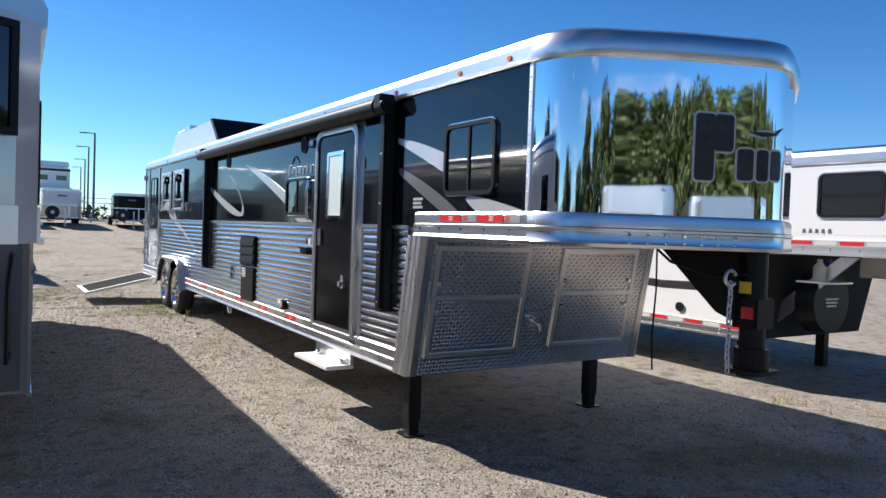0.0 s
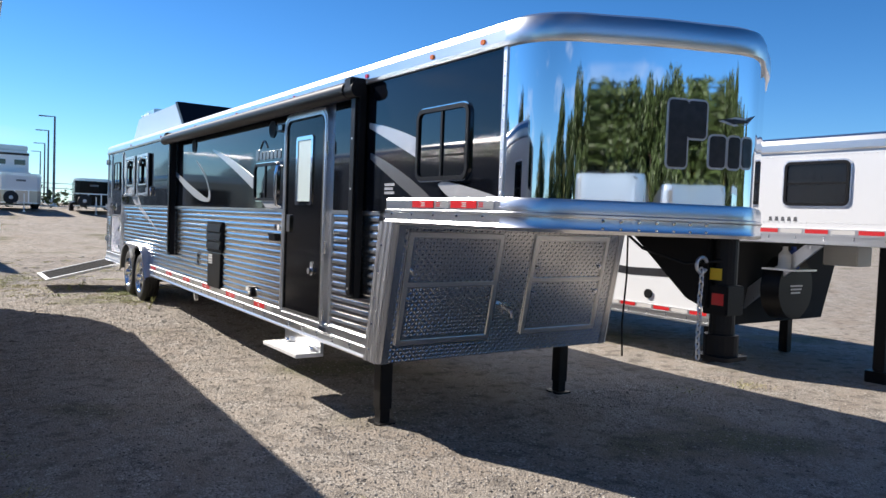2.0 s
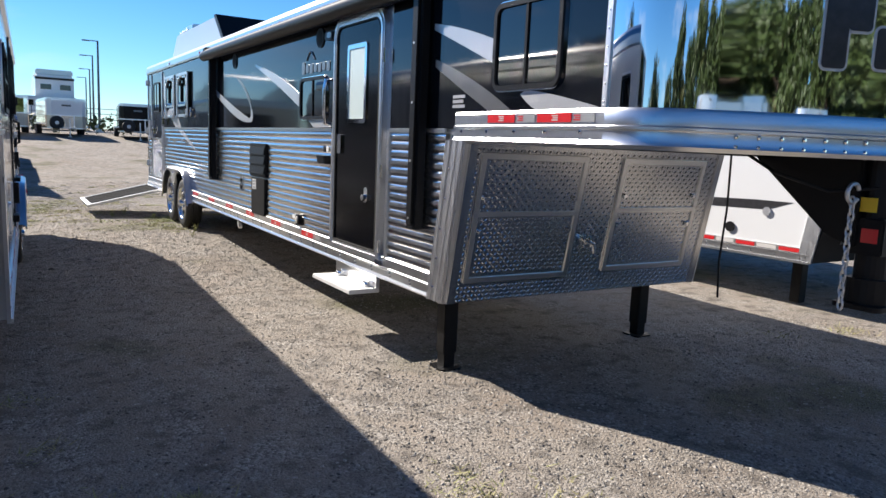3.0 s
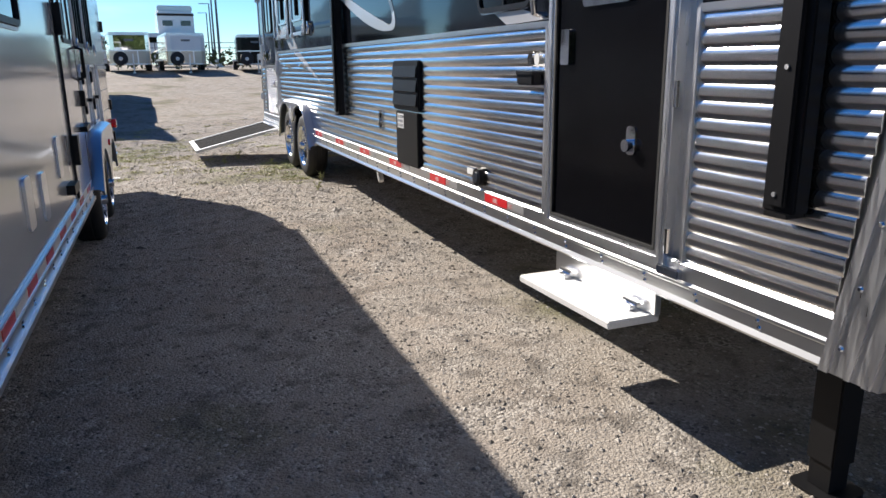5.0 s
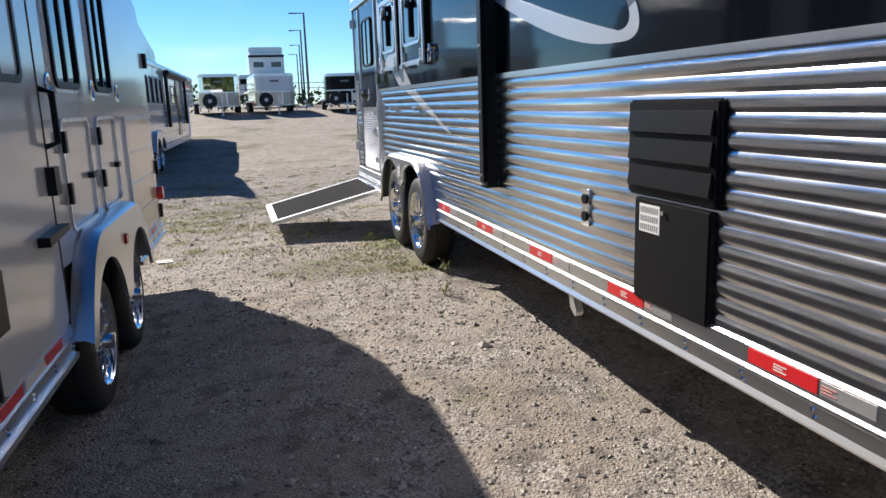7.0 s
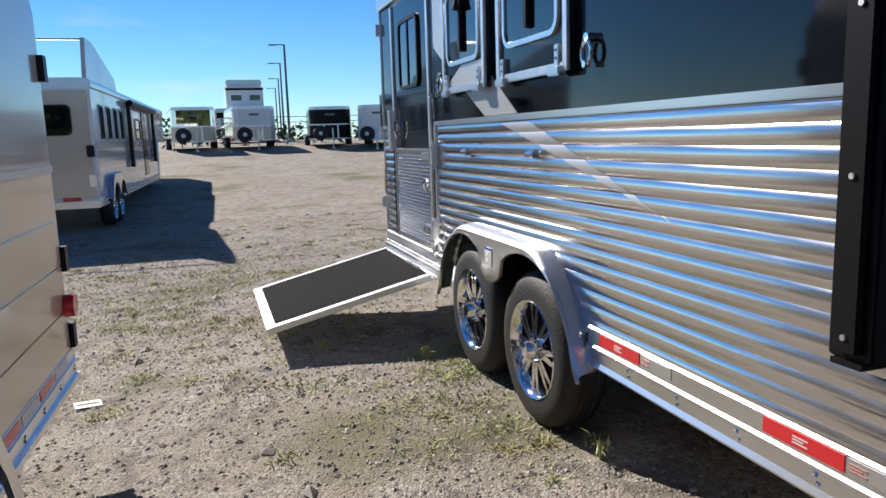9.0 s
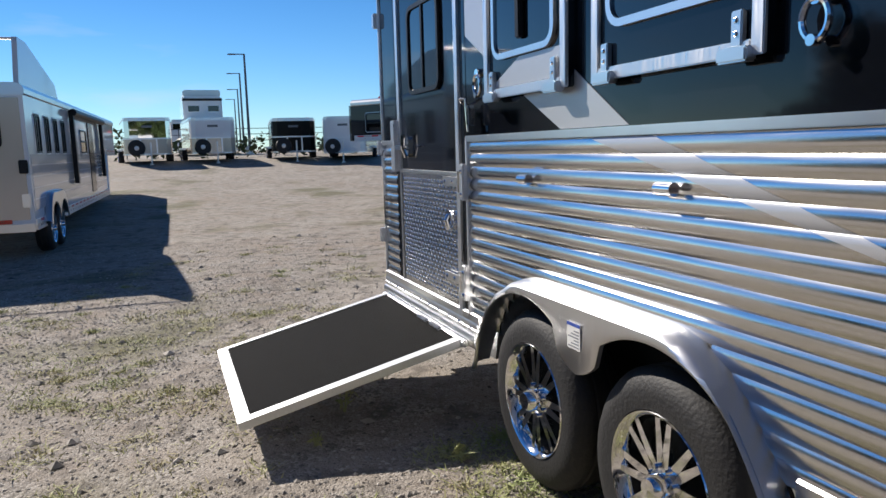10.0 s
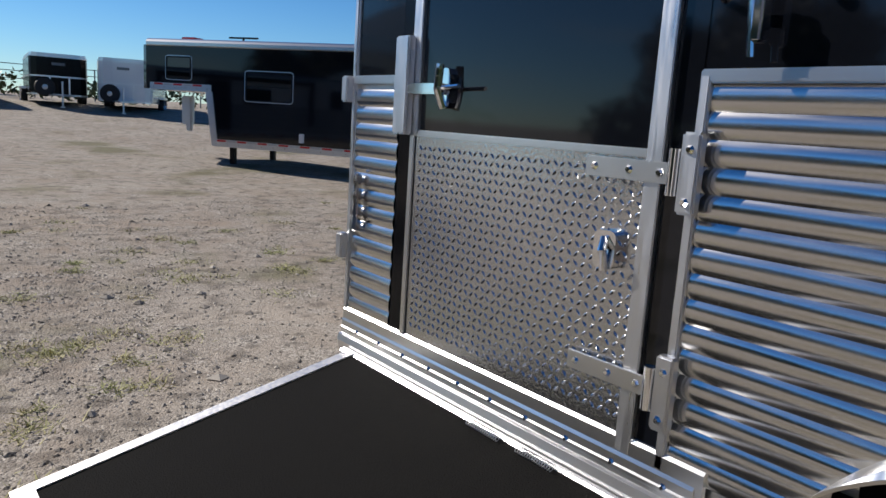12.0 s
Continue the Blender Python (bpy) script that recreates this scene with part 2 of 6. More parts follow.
def add_box(bm, a, b, bevel=0.0, m=None):
    lo, hi = [min(p, q) for p, q in zip(a, b)], [max(p, q) for p, q in zip(a, b)]
    vs = [bm.verts.new((x, y, z)) for x in (lo[0], hi[0]) for y in (lo[1], hi[1]) for z in (lo[2], hi[2])]
    fs = [bm.faces.new([vs[i] for i in q]) for q in ((0, 1, 3, 2), (4, 6, 7, 5), (0, 4, 5, 1), (2, 3, 7, 6), (0, 2, 6, 4), (1, 5, 7, 3))]
    if bevel:
        es = list({e for f in fs for e in f.edges})
        r = bmesh.ops.bevel(bm, geom=es, offset=bevel, segments=2, affect="EDGES", clamp_overlap=True)
        vs = list({v for f in r["faces"] for v in f.verts} | {v for v in vs if v.is_valid})
    if m is not None:
        bmesh.ops.transform(bm, matrix=m, verts=[v for v in vs if v.is_valid])
    return vs


def box(a, b, bevel=0.0):
    bm = bmesh.new()
    add_box(bm, a, b, bevel)
    return bm


def add_prism(bm, pts, axis, lo, hi):
    """A polygon pts in the plane across axis, drawn out from lo to hi."""
    def place(p, d):
        return {"x": (d, p[0], p[1]), "y": (p[0], d, p[1]), "z": (p[0], p[1], d)}[axis]
    a, b = [bm.verts.new(place(p, lo)) for p in pts], [bm.verts.new(place(p, hi)) for p in pts]
    bm.faces.new(a), bm.faces.new(b[::-1])
    for i in range(len(pts)):
        j = (i + 1) % len(pts)
        bm.faces.new((a[i], b[i], b[j], a[j]))


def prism(pts, axis, lo, hi, bevel=0.0):
    bm = bmesh.new()
    add_prism(bm, pts, axis, lo, hi)
    if bevel:
        bmesh.ops.bevel(bm, geom=bm.edges[:], offset=bevel, segments=2, affect="EDGES", clamp_overlap=True)
    return bm


def rounded(u0, v0, u1, v1, r, n=5, low=None):
    """A rounded rectangle's corners, as points; low: another radius for the lower two."""
    out = []
    b = r if low is None else low
    for cu, cv, a, r in ((u1 - r, v1 - r, 0, r), (u0 + r, v1 - r, 90, r), (u0 + b, v0 + b, 180, b), (u1 - b, v0 + b, 270, b)):
        out += [(cu + r * math.cos(radians(a + 90 * i / n)), cv + r * math.sin(radians(a + 90 * i / n))) for i in range(n + 1)]
    return out


def ring_frame(u0, v0, u1, v1, r, w, axis, lo, hi, low=None):
    """A rounded frame of width w, from lo to hi across its plane."""
    bm = bmesh.new()
    def place(p, d):
        return {"x": (d, p[0], p[1]), "y": (p[0], d, p[1])}[axis]
    o, i = rounded(u0, v0, u1, v1, r, 5, low), rounded(u0 + w, v0 + w, u1 - w, v1 - w, max(r - w, 0.005), 5, low)
    rings = [[bm.verts.new(place(p, d)) for p in q] for q, d in ((o, hi), (o, lo), (i, lo), (i, hi))]
    k = len(o)
    for a in range(4):
        b = (a + 1) % 4
        for s in range(k):
            t = (s + 1) % k
            bm.faces.new((rings[a][s], rings[a][t], rings[b][t], rings[b][s]))
    return bm


def add_tube(bm, pts, r, n=8, caps=True):
    """A round bar along pts; r is one radius or one for each point."""
    pts = [Vector(p) for p in pts]
    rs = r if isinstance(r, (list, tuple)) else [r] * len(pts)
    rings = []
    for i, p in enumerate(pts):
        d = (pts[min(i + 1, len(pts) - 1)] - pts[max(i - 1, 0)]).normalized()
        u = d.orthogonal().normalized() if not rings else (u - d * u.dot(d)).normalized()
        w = d.cross(u)
        rings.append([bm.verts.new(p + (u * math.cos(2 * math.pi * k / n) + w * math.sin(2 * math.pi * k / n)) * rs[i]) for k in range(n)])
    for a, b in zip(rings, rings[1:]):
        for k in range(n):
            bm.faces.new((a[k], a[(k + 1) % n], b[(k + 1) % n], b[k]))
    if caps:
        bm.faces.new(rings[0][::-1]), bm.faces.new(rings[-1])


def tube(pts, r, n=8):
    bm = bmesh.new()
    add_tube(bm, pts, r, n)
    return bm


def lathe(profile, n=40):
    """Turns a profile of (x, radius) round the x axis."""
    bm = bmesh.new()
    rings = [[bm.verts.new((x, r * math.cos(2 * math.pi * k / n), r * math.sin(2 * math.pi * k / n))) for k in range(n)] for x, r in profile]
    for a, b in zip(rings, rings[1:]):
        for k in range(n):
            bm.faces.new((a[k], a[(k + 1) % n], b[(k + 1) % n], b[k]))
    return bm


def rivets(spots, r=0.011, d="x", sign=-1):
    """Low round heads, joined: too small to tell apart singly."""
    bm = bmesh.new()
    for p in spots:
        base, top = [], []
        for k in range(6):
            c, s = math.cos(k * math.pi / 3), math.sin(k * math.pi / 3)
            if d == "x":
                base.append(bm.verts.new((p[0], p[1] + r * c, p[2] + r * s)))
                top.append(bm.verts.new((p[0] + sign * r * 0.6, p[1] + r * 0.55 * c, p[2] + r * 0.55 * s)))
            else:
                base.append(bm.verts.new((p[0] + r * c, p[1], p[2] + r * s)))
                top.append(bm.verts.new((p[0] + r * 0.55 * c, p[1] + sign * r * 0.6, p[2] + r * 0.55 * s)))
        bm.faces.new(top)
        for k in range(6):
            bm.faces.new((base[k], base[(k + 1) % 6], top[(k + 1) % 6], top[k]))
    return bm


def lugs(origin, u, v, nu, nv, inside, pitch=0.03, out=Vector((-1, 0, 0)), h=0.003, long=0.012, wide=0.0042):
    """The raised bars of tread plate, crosswise by turns, on the plane origin + a*u + b*v."""
    bm = bmesh.new()
    for i in range(nu):
        for j in range(nv):
            a, b = (i + 0.5) * pitch, (j + 0.5) * pitch
            if not inside(a, b):
                continue
            c = origin + u * a + v * b
            d1 = (u + v).normalized() if (i + j) % 2 else (u - v).normalized()
            d2 = out.cross(d1)
            q = [bm.verts.new(c + d1 * (s1 * long) + d2 * (s2 * wide)) for s1, s2 in ((-1, 0), (-0.3, -1), (0.3, -1), (1, 0), (0.3, 1), (-0.3, 1))]
            t = [bm.verts.new(c + d1 * (s1 * long) + out * h) for s1 in (-0.55, 0.55)]
            for f in ((q[0], q[1], t[0]), (q[1], q[2], t[1], t[0]), (q[2], q[3], t[1]), (q[3], q[4], t[1]), (q[4], q[5], t[0], t[1]), (q[5], q[0], t[0])):
                bm.faces.new(f)
    return bm


def wheel(parent, spot, radius=0.385, side=-1, label="black tyre on a polished spoked alloy rim"):
    """A trailer wheel whose outer face looks along side * x."""
    w = new("wheel")
    w.parent, w.location, w.scale = parent, spot, (-side, 1, 1)
    w["label"] = label
    k = radius / 0.385
    if k not in WHEELS:
        t = part("tyre", lathe([(0.02, 0.24 * k), (0.0, 0.25 * k), (-0.005, 0.3 * k), (0.005, 0.345 * k), (0.03, 0.372 * k), (0.05, 0.384 * k), (0.075, 0.385 * k), (0.08, 0.378 * k), (0.088, 0.378 * k), (0.093, 0.386 * k),
                                (0.145, 0.386 * k), (0.15, 0.378 * k), (0.158, 0.378 * k), (0.163, 0.385 * k), (0.19, 0.384 * k), (0.21, 0.372 * k), (0.235, 0.345 * k), (0.24, 0.3 * k), (0.235, 0.25 * k), (0.22, 0.24 * k), (0.02, 0.24 * k)]), RUBBER, w, smooth=True)
        r = part("rim", lathe([(0.2, 0.238 * k), (0.06, 0.232 * k), (0.03, 0.226 * k), (0.012, 0.236 * k), (0.002, 0.247 * k), (-0.004, 0.244 * k), (0.004, 0.232 * k), (0.05, 0.215 * k)]), CHROME, w, smooth=True)
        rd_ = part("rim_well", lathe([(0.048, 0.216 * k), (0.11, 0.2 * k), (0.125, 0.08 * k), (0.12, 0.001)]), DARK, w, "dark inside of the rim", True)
        bm = bmesh.new()
        for s in range(16):
            ang = (s // 2) * math.pi / 4 + (0.13 if s % 2 else -0.13)
            m = Matrix.Rotation(ang, 4, "X")
            add_prism_m(bm, [(-0.018 * k, 0.06 * k), (0.018 * k, 0.06 * k), (0.011 * k, 0.225 * k), (-0.011 * k, 0.225 * k)], 0.022, 0.06, m)
        sp = part("spokes", bm, CHROME, w)
        hb = part("hub", lathe([(0.06, 0.085 * k), (0.03, 0.082 * k), (0.028, 0.05 * k), (-0.02, 0.045 * k), (-0.035, 0.035 * k), (-0.036, 0.001)], 20), CHROME, w, "chrome hub cap", smooth=True)
        bm = bmesh.new()
        for s in range(8):
            a = s * math.pi / 4 + 0.39
            add_tube(bm, [(0.05, 0.066 * k * math.cos(a), 0.066 * k * math.sin(a)), (0.008, 0.066 * k * math.cos(a), 0.066 * k * math.sin(a))], 0.009, 6)
        nu = part("wheel_nuts", bm, CHROME, w)
        tagged(nu, kind="stuff")
        WHEELS[k] = (t, r, rd_, sp, hb, nu)
    else:
        for o in WHEELS[k]:
            c = o.copy()
            scene.collection.objects.link(c)
            c.parent = w
    return w


WHEELS = {}


def add_prism_m(bm, pts, lo, hi, m):
    a, b = [bm.verts.new(m @ Vector((lo, *p))) for p in pts], [bm.verts.new(m @ Vector((hi, *p))) for p in pts]
    bm.faces.new(a), bm.faces.new(b[::-1])
    for i in range(len(pts)):
        j = (i + 1) % len(pts)
        bm.faces.new((a[i], b[i], b[j], a[j]))


# ---- ground ----
def height(x, y):
    z = 0.0016 * max(0.0, y - 18) ** 2 if y < 46 else 1.25 + 0.01 * min(y - 46, 60)
    rise = min(1.0, max(0.0, (y - 8.0) / 3.5)) * min(1.0, max(0.0, (19.0 - y) / 3.5)) * min(1.0, max(0.0, (x - 0.2) / 1.4))
    return z + 0.075 * rise * rise * (3 - 2 * rise) + 0.045 * min(1.0, max(0.0, (y - 7.5) / 4.0)) + 0.025 * noise.noise((x * 0.35, y * 0.35, 0)) + 0.012 * noise.noise((x * 1.3, y * 1.3, 5)) - 0.01


def axis_steps(lo, hi, far):
    out, v, s = [], lo, 0.0
    k = 1.0
    while v > -far:
        v -= k
        k *= 1.45
        out.append(v)
    out = out[::-1]
    out += list(np.arange(lo, hi, 0.2))
    v, k = hi, 0.25
    while v < far:
        out.append(v)
        v += k
        k *= 1.12
    return out


def build_ground():
    bm = bmesh.new()
    xs, ys = axis_steps(-4, 12, 1500), axis_steps(-3, 24, 1500)
    g = [[bm.verts.new((x, y, height(x, y))) for y in ys] for x in xs]
    for i in range(len(xs) - 1):
        for j in range(len(ys) - 1):
            bm.faces.new((g[i][j], g[i + 1][j], g[i + 1][j + 1], g[i][j + 1]))
    for f in bm.faces:
        f.smooth = True
    tagged(part("ground", bm, GROUND), "tan gravel and dirt lot with patches of thin grass", "ground", kind="structure")


build_ground()

# ---- the long black and silver trailer ----
XS, XR, XC = 2.45, 4.85, 3.65
YF, YR = 4.70, 15.66
T = thing("horse_trailer", "long black and polished silver gooseneck horse trailer, ramp down, on gravel", "trailer", pose(XC, 9.5, 0))
T_INV = T.matrix_world.inverted()


def tp(name, bm, mat, parent=None, label="", smooth=False):
    """A part of the big trailer, built in world places."""
    ob = part(name, bm, mat, parent or T, label, smooth)
    ob.matrix_parent_inverse = T_INV
    return ob


def sub(name, bm, mat, parent, label="", smooth=False):
    return part(name, bm, mat, parent, label, smooth)


def corrugated(ranges, x, z0, z1, pitch, depth=0.0071):
    """Ribbed sheet facing -x; ranges(z) gives the stretches of y that it covers at that height."""
    bm = bmesh.new()
    n = int(round((z1 - z0) / pitch))
    p = (z1 - z0) / n
    prof = [(k / 12, 1 - abs(2 * k / 12 - 1) ** 2.3) for k in range(13)]
    for i in range(n):
        zb = z0 + i * p
        for a, b in ranges(zb + p / 2):
            m = max(1, int((b - a) / 1.0))
            cols = [[bm.verts.new((x - d * depth, a + (b - a) * k / m, zb + f * p)) for f, d in prof] for k in range(m + 1)]
            for c, d in zip(cols, cols[1:]):
                for k in range(len(prof) - 1):
                    bm.faces.new((c[k], d[k], d[k + 1], c[k + 1]))
            for c in (cols[0], cols[-1]):
                bm.faces.new(c)
    return bm


W1, W2 = 12.50, 13.36
WM = (W1 + W2) / 2

# body core, with the wheel bay cut out
BAY = [(11.99, 0.55), (12.02, 0.68), (12.12, 0.82), (12.21, 0.9), (12.35, 0.965), (12.5, 0.99)]
BAY += [(2 * WM - a, b) for a, b in BAY[::-1]]
tp("body", prism([(YF + 0.02, 0.55), *BAY, (YR - 0.01, 0.55), (YR - 0.01, 2.66), (3.51, 2.66), (3.51, 1.6), (YF - 0.15, 1.6)], "x", XS + 0.015, XR - 0.01), ALU_V, label="aluminium trailer body")
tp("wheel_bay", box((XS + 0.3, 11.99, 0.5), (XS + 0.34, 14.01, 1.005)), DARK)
# upper skin, in sheets with thin joints
for a, b in ((3.36, 5.58), (6.63, 10.72), (10.735, 14.20)):
    tp("side_skin", box((XS, a, 1.67), (XS + 0.012, b, 2.665), 0.002), BLACK, label="gloss black side sheet")
tp("side_skin", box((XS, 5.585, 2.56), (XS + 0.012, 6.625, 2.665), 0.002), BLACK, label="gloss black side sheet")
tp("side_skin", box((XS, 15.345, 1.67), (XS + 0.012, YR, 2.665), 0.002), BLACK, label="gloss black side sheet")


def fender_gap(z):
    if z > 1.02:
        return None
    h = 0.385 + 0.56 * max(0.0, (1.045 - z) / 0.5) ** 0.435
    return WM - h, WM + h


def middle(z):
    g = fender_gap(z)
    return [(6.66, 14.12)] if g is None else [(6.66, g[0]), (g[1], 14.12)]


tp("corrugated_panel", corrugated(middle, XS, 0.705, 1.64, 0.0625), CORR, label="polished corrugated aluminium side panel", smooth=True)
tp("corrugated_panel", corrugated(lambda z: [(4.90 - 0.13 * (z - 0.7), 5.57)], XS, 0.705, 1.64, 0.0625), CORR, label="polished corrugated aluminium side panel", smooth=True)
tp("corrugated_panel", corrugated(lambda z: [(15.35, YR - 0.02)], XS, 0.665, 1.62, 0.0637), CORR, label="narrow corrugated panel by the corner", smooth=True)
for a, b in ((6.64, 14.14), (4.78, 5.58), (15.345, YR)):
    tp("trim", box((XS - 0.014, a, 1.64), (XS, b, 1.672), 0.004), ALU, label="bright trim strip")
for y in (6.645, 14.125, 5.575):
    tp("trim", box((XS - 0.016, y - 0.013, 0.70), (XS, y + 0.013, 1.66), 0.004), ALU_V, label="bright trim strip")
tp("corner_post", box((XS - 0.012, YR - 0.022, 0.6), (XS + 0.04, YR + 0.012, 2.66), 0.008), ALU_V)


# lower rail with its ridges
def rail_profile(x):
    return [(x, 0.53), (x - 0.022, 0.53), (x - 0.028, 0.54), (x - 0.018, 0.56), (x - 0.018, 0.605), (x - 0.026, 0.612), (x - 0.026, 0.622), (x - 0.016, 0.63), (x - 0.016, 0.695), (x - 0.008, 0.703), (x, 0.703)]


def climb(y):
    return 0.042 * min(1.0, (y - YF) / 7.3)


for a, b in ((YF, 11.99), (14.0, YR)):
    bm = prism(rail_profile(XS), "y", a, b)
    for v in bm.verts:
        v.co.z += climb(v.co.y)
    tp("lower_rail", bm, ALU, label="extruded aluminium rail")
spots = []
y = YF + 0.15
while y < 11.95:
    spots += [(XS - 0.018, y, 0.572 + climb(y)), (XS - 0.018, y + 0.01, 0.596 + climb(y))]
    y += 0.31
tagged(tp("rail_rivets", rivets(spots, 0.01), CHROME), kind="stuff")
for y in (7.04, 7.95, 8.87, 9.75, 10.66, 11.60):
    up = climb(y)
    tp("reflector", box((XS - 0.019, y, 0.642 + up), (XS - 0.016, y + 0.29, 0.69 + up)), RED, label="red reflector strip")
    tp("reflector", box((XS - 0.0185, y - 0.2, 0.645 + up), (XS - 0.016, y - 0.01, 0.688 + up)), SILVER_TAPE, label="silver reflector strip")
    for o, mm in ((0.0, WHITE_TAPE), (-0.19, RED_PRINT)):
        bm = bmesh.new()
        for q in range(3):
            add_box(bm, (XS - 0.0205, y + o + 0.12 + 0.015 * (q % 2), 0.654 + up + 0.009 * q), (XS - 0.0185, y + o + 0.175, 0.658 + up + 0.009 * q))
        tp("print", bm, mm)

# gooseneck: rail round the nose, mirror skin, roof cap


def nose_plan(off=0.0, n=10):
    """The V nose seen from above, from one side round to the other; off grows it."""
    p0, p1, p2 = Vector((XS, 3.34)), Vector((XS, 3.06)), Vector((XC, 2.50))
    d = (p2 - p1).normalized()
    out_way = Vector((d.y, -d.x)) if -d.x < 0 else Vector((-d.y, d.x))
    s, e, q = p1 + Vector((0, 0.26)), p1 + d * 0.30, p2 - d * 0.22
    half = [p0] + [s * (1 - i / n) ** 2 + p1 * 2 * (i / n) * (1 - i / n) + e * (i / n) ** 2 for i in range(n + 1)]
    # the sheet between corner and tip bows out a little
    half += [e + (q - e) * (i / 9) + out_way * 0.022 * math.sin(math.pi * i / 9) ** 2 for i in range(1, 9)]
    q2 = Vector((2 * XC - q.x, q.y))
    tipc = [q * (1 - i / n) ** 2 + p2 * 2 * (i / n) * (1 - i / n) + q2 * (i / n) ** 2 for i in range(n + 1)]
    pts = half + tipc + [Vector((2 * XC - p.x, p.y)) for p in half[::-1]]
    pts = [Vector((p.x, p.y + (0.15 * (p.x - XC) / 1.2 if p.x > XC else 0.0))) for p in pts]
    if off:
        ways = [(pts[min(i + 1, len(pts) - 1)] - pts[max(i - 1, 0)]).normalized() for i in range(len(pts))]
        pts = [p + Vector((t.y, -t.x)) * off for p, t in zip(pts, ways)]
    return pts


def sweep(plan_profile):
    """Joins rings round the nose; plan_profile: rows of (offset, z)."""
    bm = bmesh.new()
    rings = [[bm.verts.new((p.x, p.y, z)) for p in nose_plan(o)] for o, z in plan_profile]
    for a, b in zip(rings, rings[1:]):
        for k in range(len(a) - 1):
            bm.faces.new((a[k], a[k + 1], b[k + 1], b[k]))
    return bm


S = -1 if nose_plan(0.1)[8].y > nose_plan(0)[8].y else 1
tp("nose_skin", sweep([(0, 1.77), (0, 2.67)]), MIRROR, label="mirror-polished aluminium nose", smooth=True)
tp("nose_rail", sweep([(0, 1.58), (0.022 * S, 1.58), (0.028 * S, 1.60), (0.018 * S, 1.62), (0.018 * S, 1.665), (0.026 * S, 1.672), (0.026 * S, 1.685), (0.016 * S, 1.692), (0.016 * S, 1.755), (0.006 * S, 1.772), (0, 1.772)]), ALU, label="extruded aluminium rail", smooth=True)
tp("nose_floor", prism([(p.x, p.y) for p in nose_plan(0)] + [(XR, 4.6), (XS, 4.6)], "z", 1.585, 1.6), DARK)
prof = [(0, 1.58), (0.022, 1.58), (0.028, 1.60), (0.018, 1.62), (0.018, 1.665), (0.026, 1.672), (0.026, 1.685), (0.016, 1.692), (0.016, 1.755), (0.006, 1.772), (0, 1.772)]
tp("gooseneck_rail", prism([(XS - a, b) for a, b in prof], "y", 3.34, 4.66), ALU, label="extruded aluminium rail")
tp("gooseneck_rail", prism([(XR + a, b) for a, b in prof], "y", 3.49, 4.66), ALU, label="extruded aluminium rail")
spots = [(XS - 0.019, y, z) for y in np.arange(3.5, 4.6, 0.27) for z in (1.61, 1.655)]
tagged(tp("rail_rivets", rivets(spots, 0.012), CHROME), kind="stuff")
spots2 = []
pl = nose_plan(0.019 * S)
for t in np.linspace(0.12, 0.9, 7):
    k = 11 + int(t * 9)
    a, b, t = pl[k], pl[k + 1], t * 9 - int(t * 9)
    spots2 += [(a.x + (b.x - a.x) * t, a.y + (b.y - a.y) * t, z) for z in (1.61, 1.655)]
tagged(tp("rail_rivets", rivets(spots2, 0.012, "y"), CHROME), kind="stuff")
for a, b, mm in ((4.04, 4.30, RED), (3.57, 3.84, RED), (3.86, 4.02, SILVER_TAPE), (3.40, 3.55, SILVER_TAPE)):
    tp("reflector", box((XS - 0.0195, a, 1.705), (XS - 0.016, b, 1.752)), mm)
    bm = bmesh.new()
    for q in range(3):
        add_box(bm, (XS - 0.021, a + 0.1, 1.714 + 0.011 * q), (XS - 0.0195, a + 0.15 - 0.01 * (q % 2), 1.72 + 0.011 * q))
    tp("print", bm, WHITE_TAPE if mm is RED else RED)
tp("nose_trim", box((XS - 0.01, 3.335, 1.772), (XS + 0.01, 3.375, 2.665), 0.004), ALU_V, label="riveted vertical trim strip")
tagged(tp("trim_rivets", rivets([(XS - 0.01, 3.355, z) for z in np.arange(1.8, 2.65, 0.085)], 0.006), CHROME), kind="stuff")

# roof cap: rounded edge all round
cap = [(0.0, 2.65), (0.022, 2.652), (0.028, 2.68), (0.026, 2.75), (0.005, 2.795), (-0.045, 2.82), (-0.12, 2.835)]
tp("nose_cap", sweep([(a * S, z) for a, z in cap]), ALU, label="rounded aluminium roof edge", smooth=True)
for x, s in ((XS, -1), (XR, 1)):
    tp("roof_edge", prism([(x + s * a, z) for a, z in cap] + [(x - s * 0.12, 2.65)], "y", 3.34 if s < 0 else 3.49, YR + 0.01), ALU, label="rounded aluminium roof edge")
bm = bmesh.new()
add_box(bm, (XS + 0.1, 3.5, 2.66), (XR - 0.1, YR, 2.838), 0.004)
add_prism(bm, [(p.x, p.y) for p in nose_plan(-0.11 * S)], "z", 2.8, 2.8365)
tp("roof", bm, DULL, label="pale aluminium roof")
for y in (3.55, 4.1, 5.0, 6.4, 8.0, 9.6, 11.4, 13.5):
    tp("marker_lamp", prism(rounded(y - 0.02, 2.69, y + 0.02, 2.72, 0.012, 3), "x", XS - 0.036, XS - 0.026), AMBER if y < 5 else LAMP_RED)

# sloping front: tread plate with two hatches
FT, FB = Vector((0, 4.50, 1.585)), Vector((0, YF, 0.53))


def front(x, z, out=0.0):
    """A place on the sloping front."""
    k = (z - 0.53) / (1.585 - 0.53)
    return Vector((x, YF - 0.2 * k - out, z - 0.19 * out))


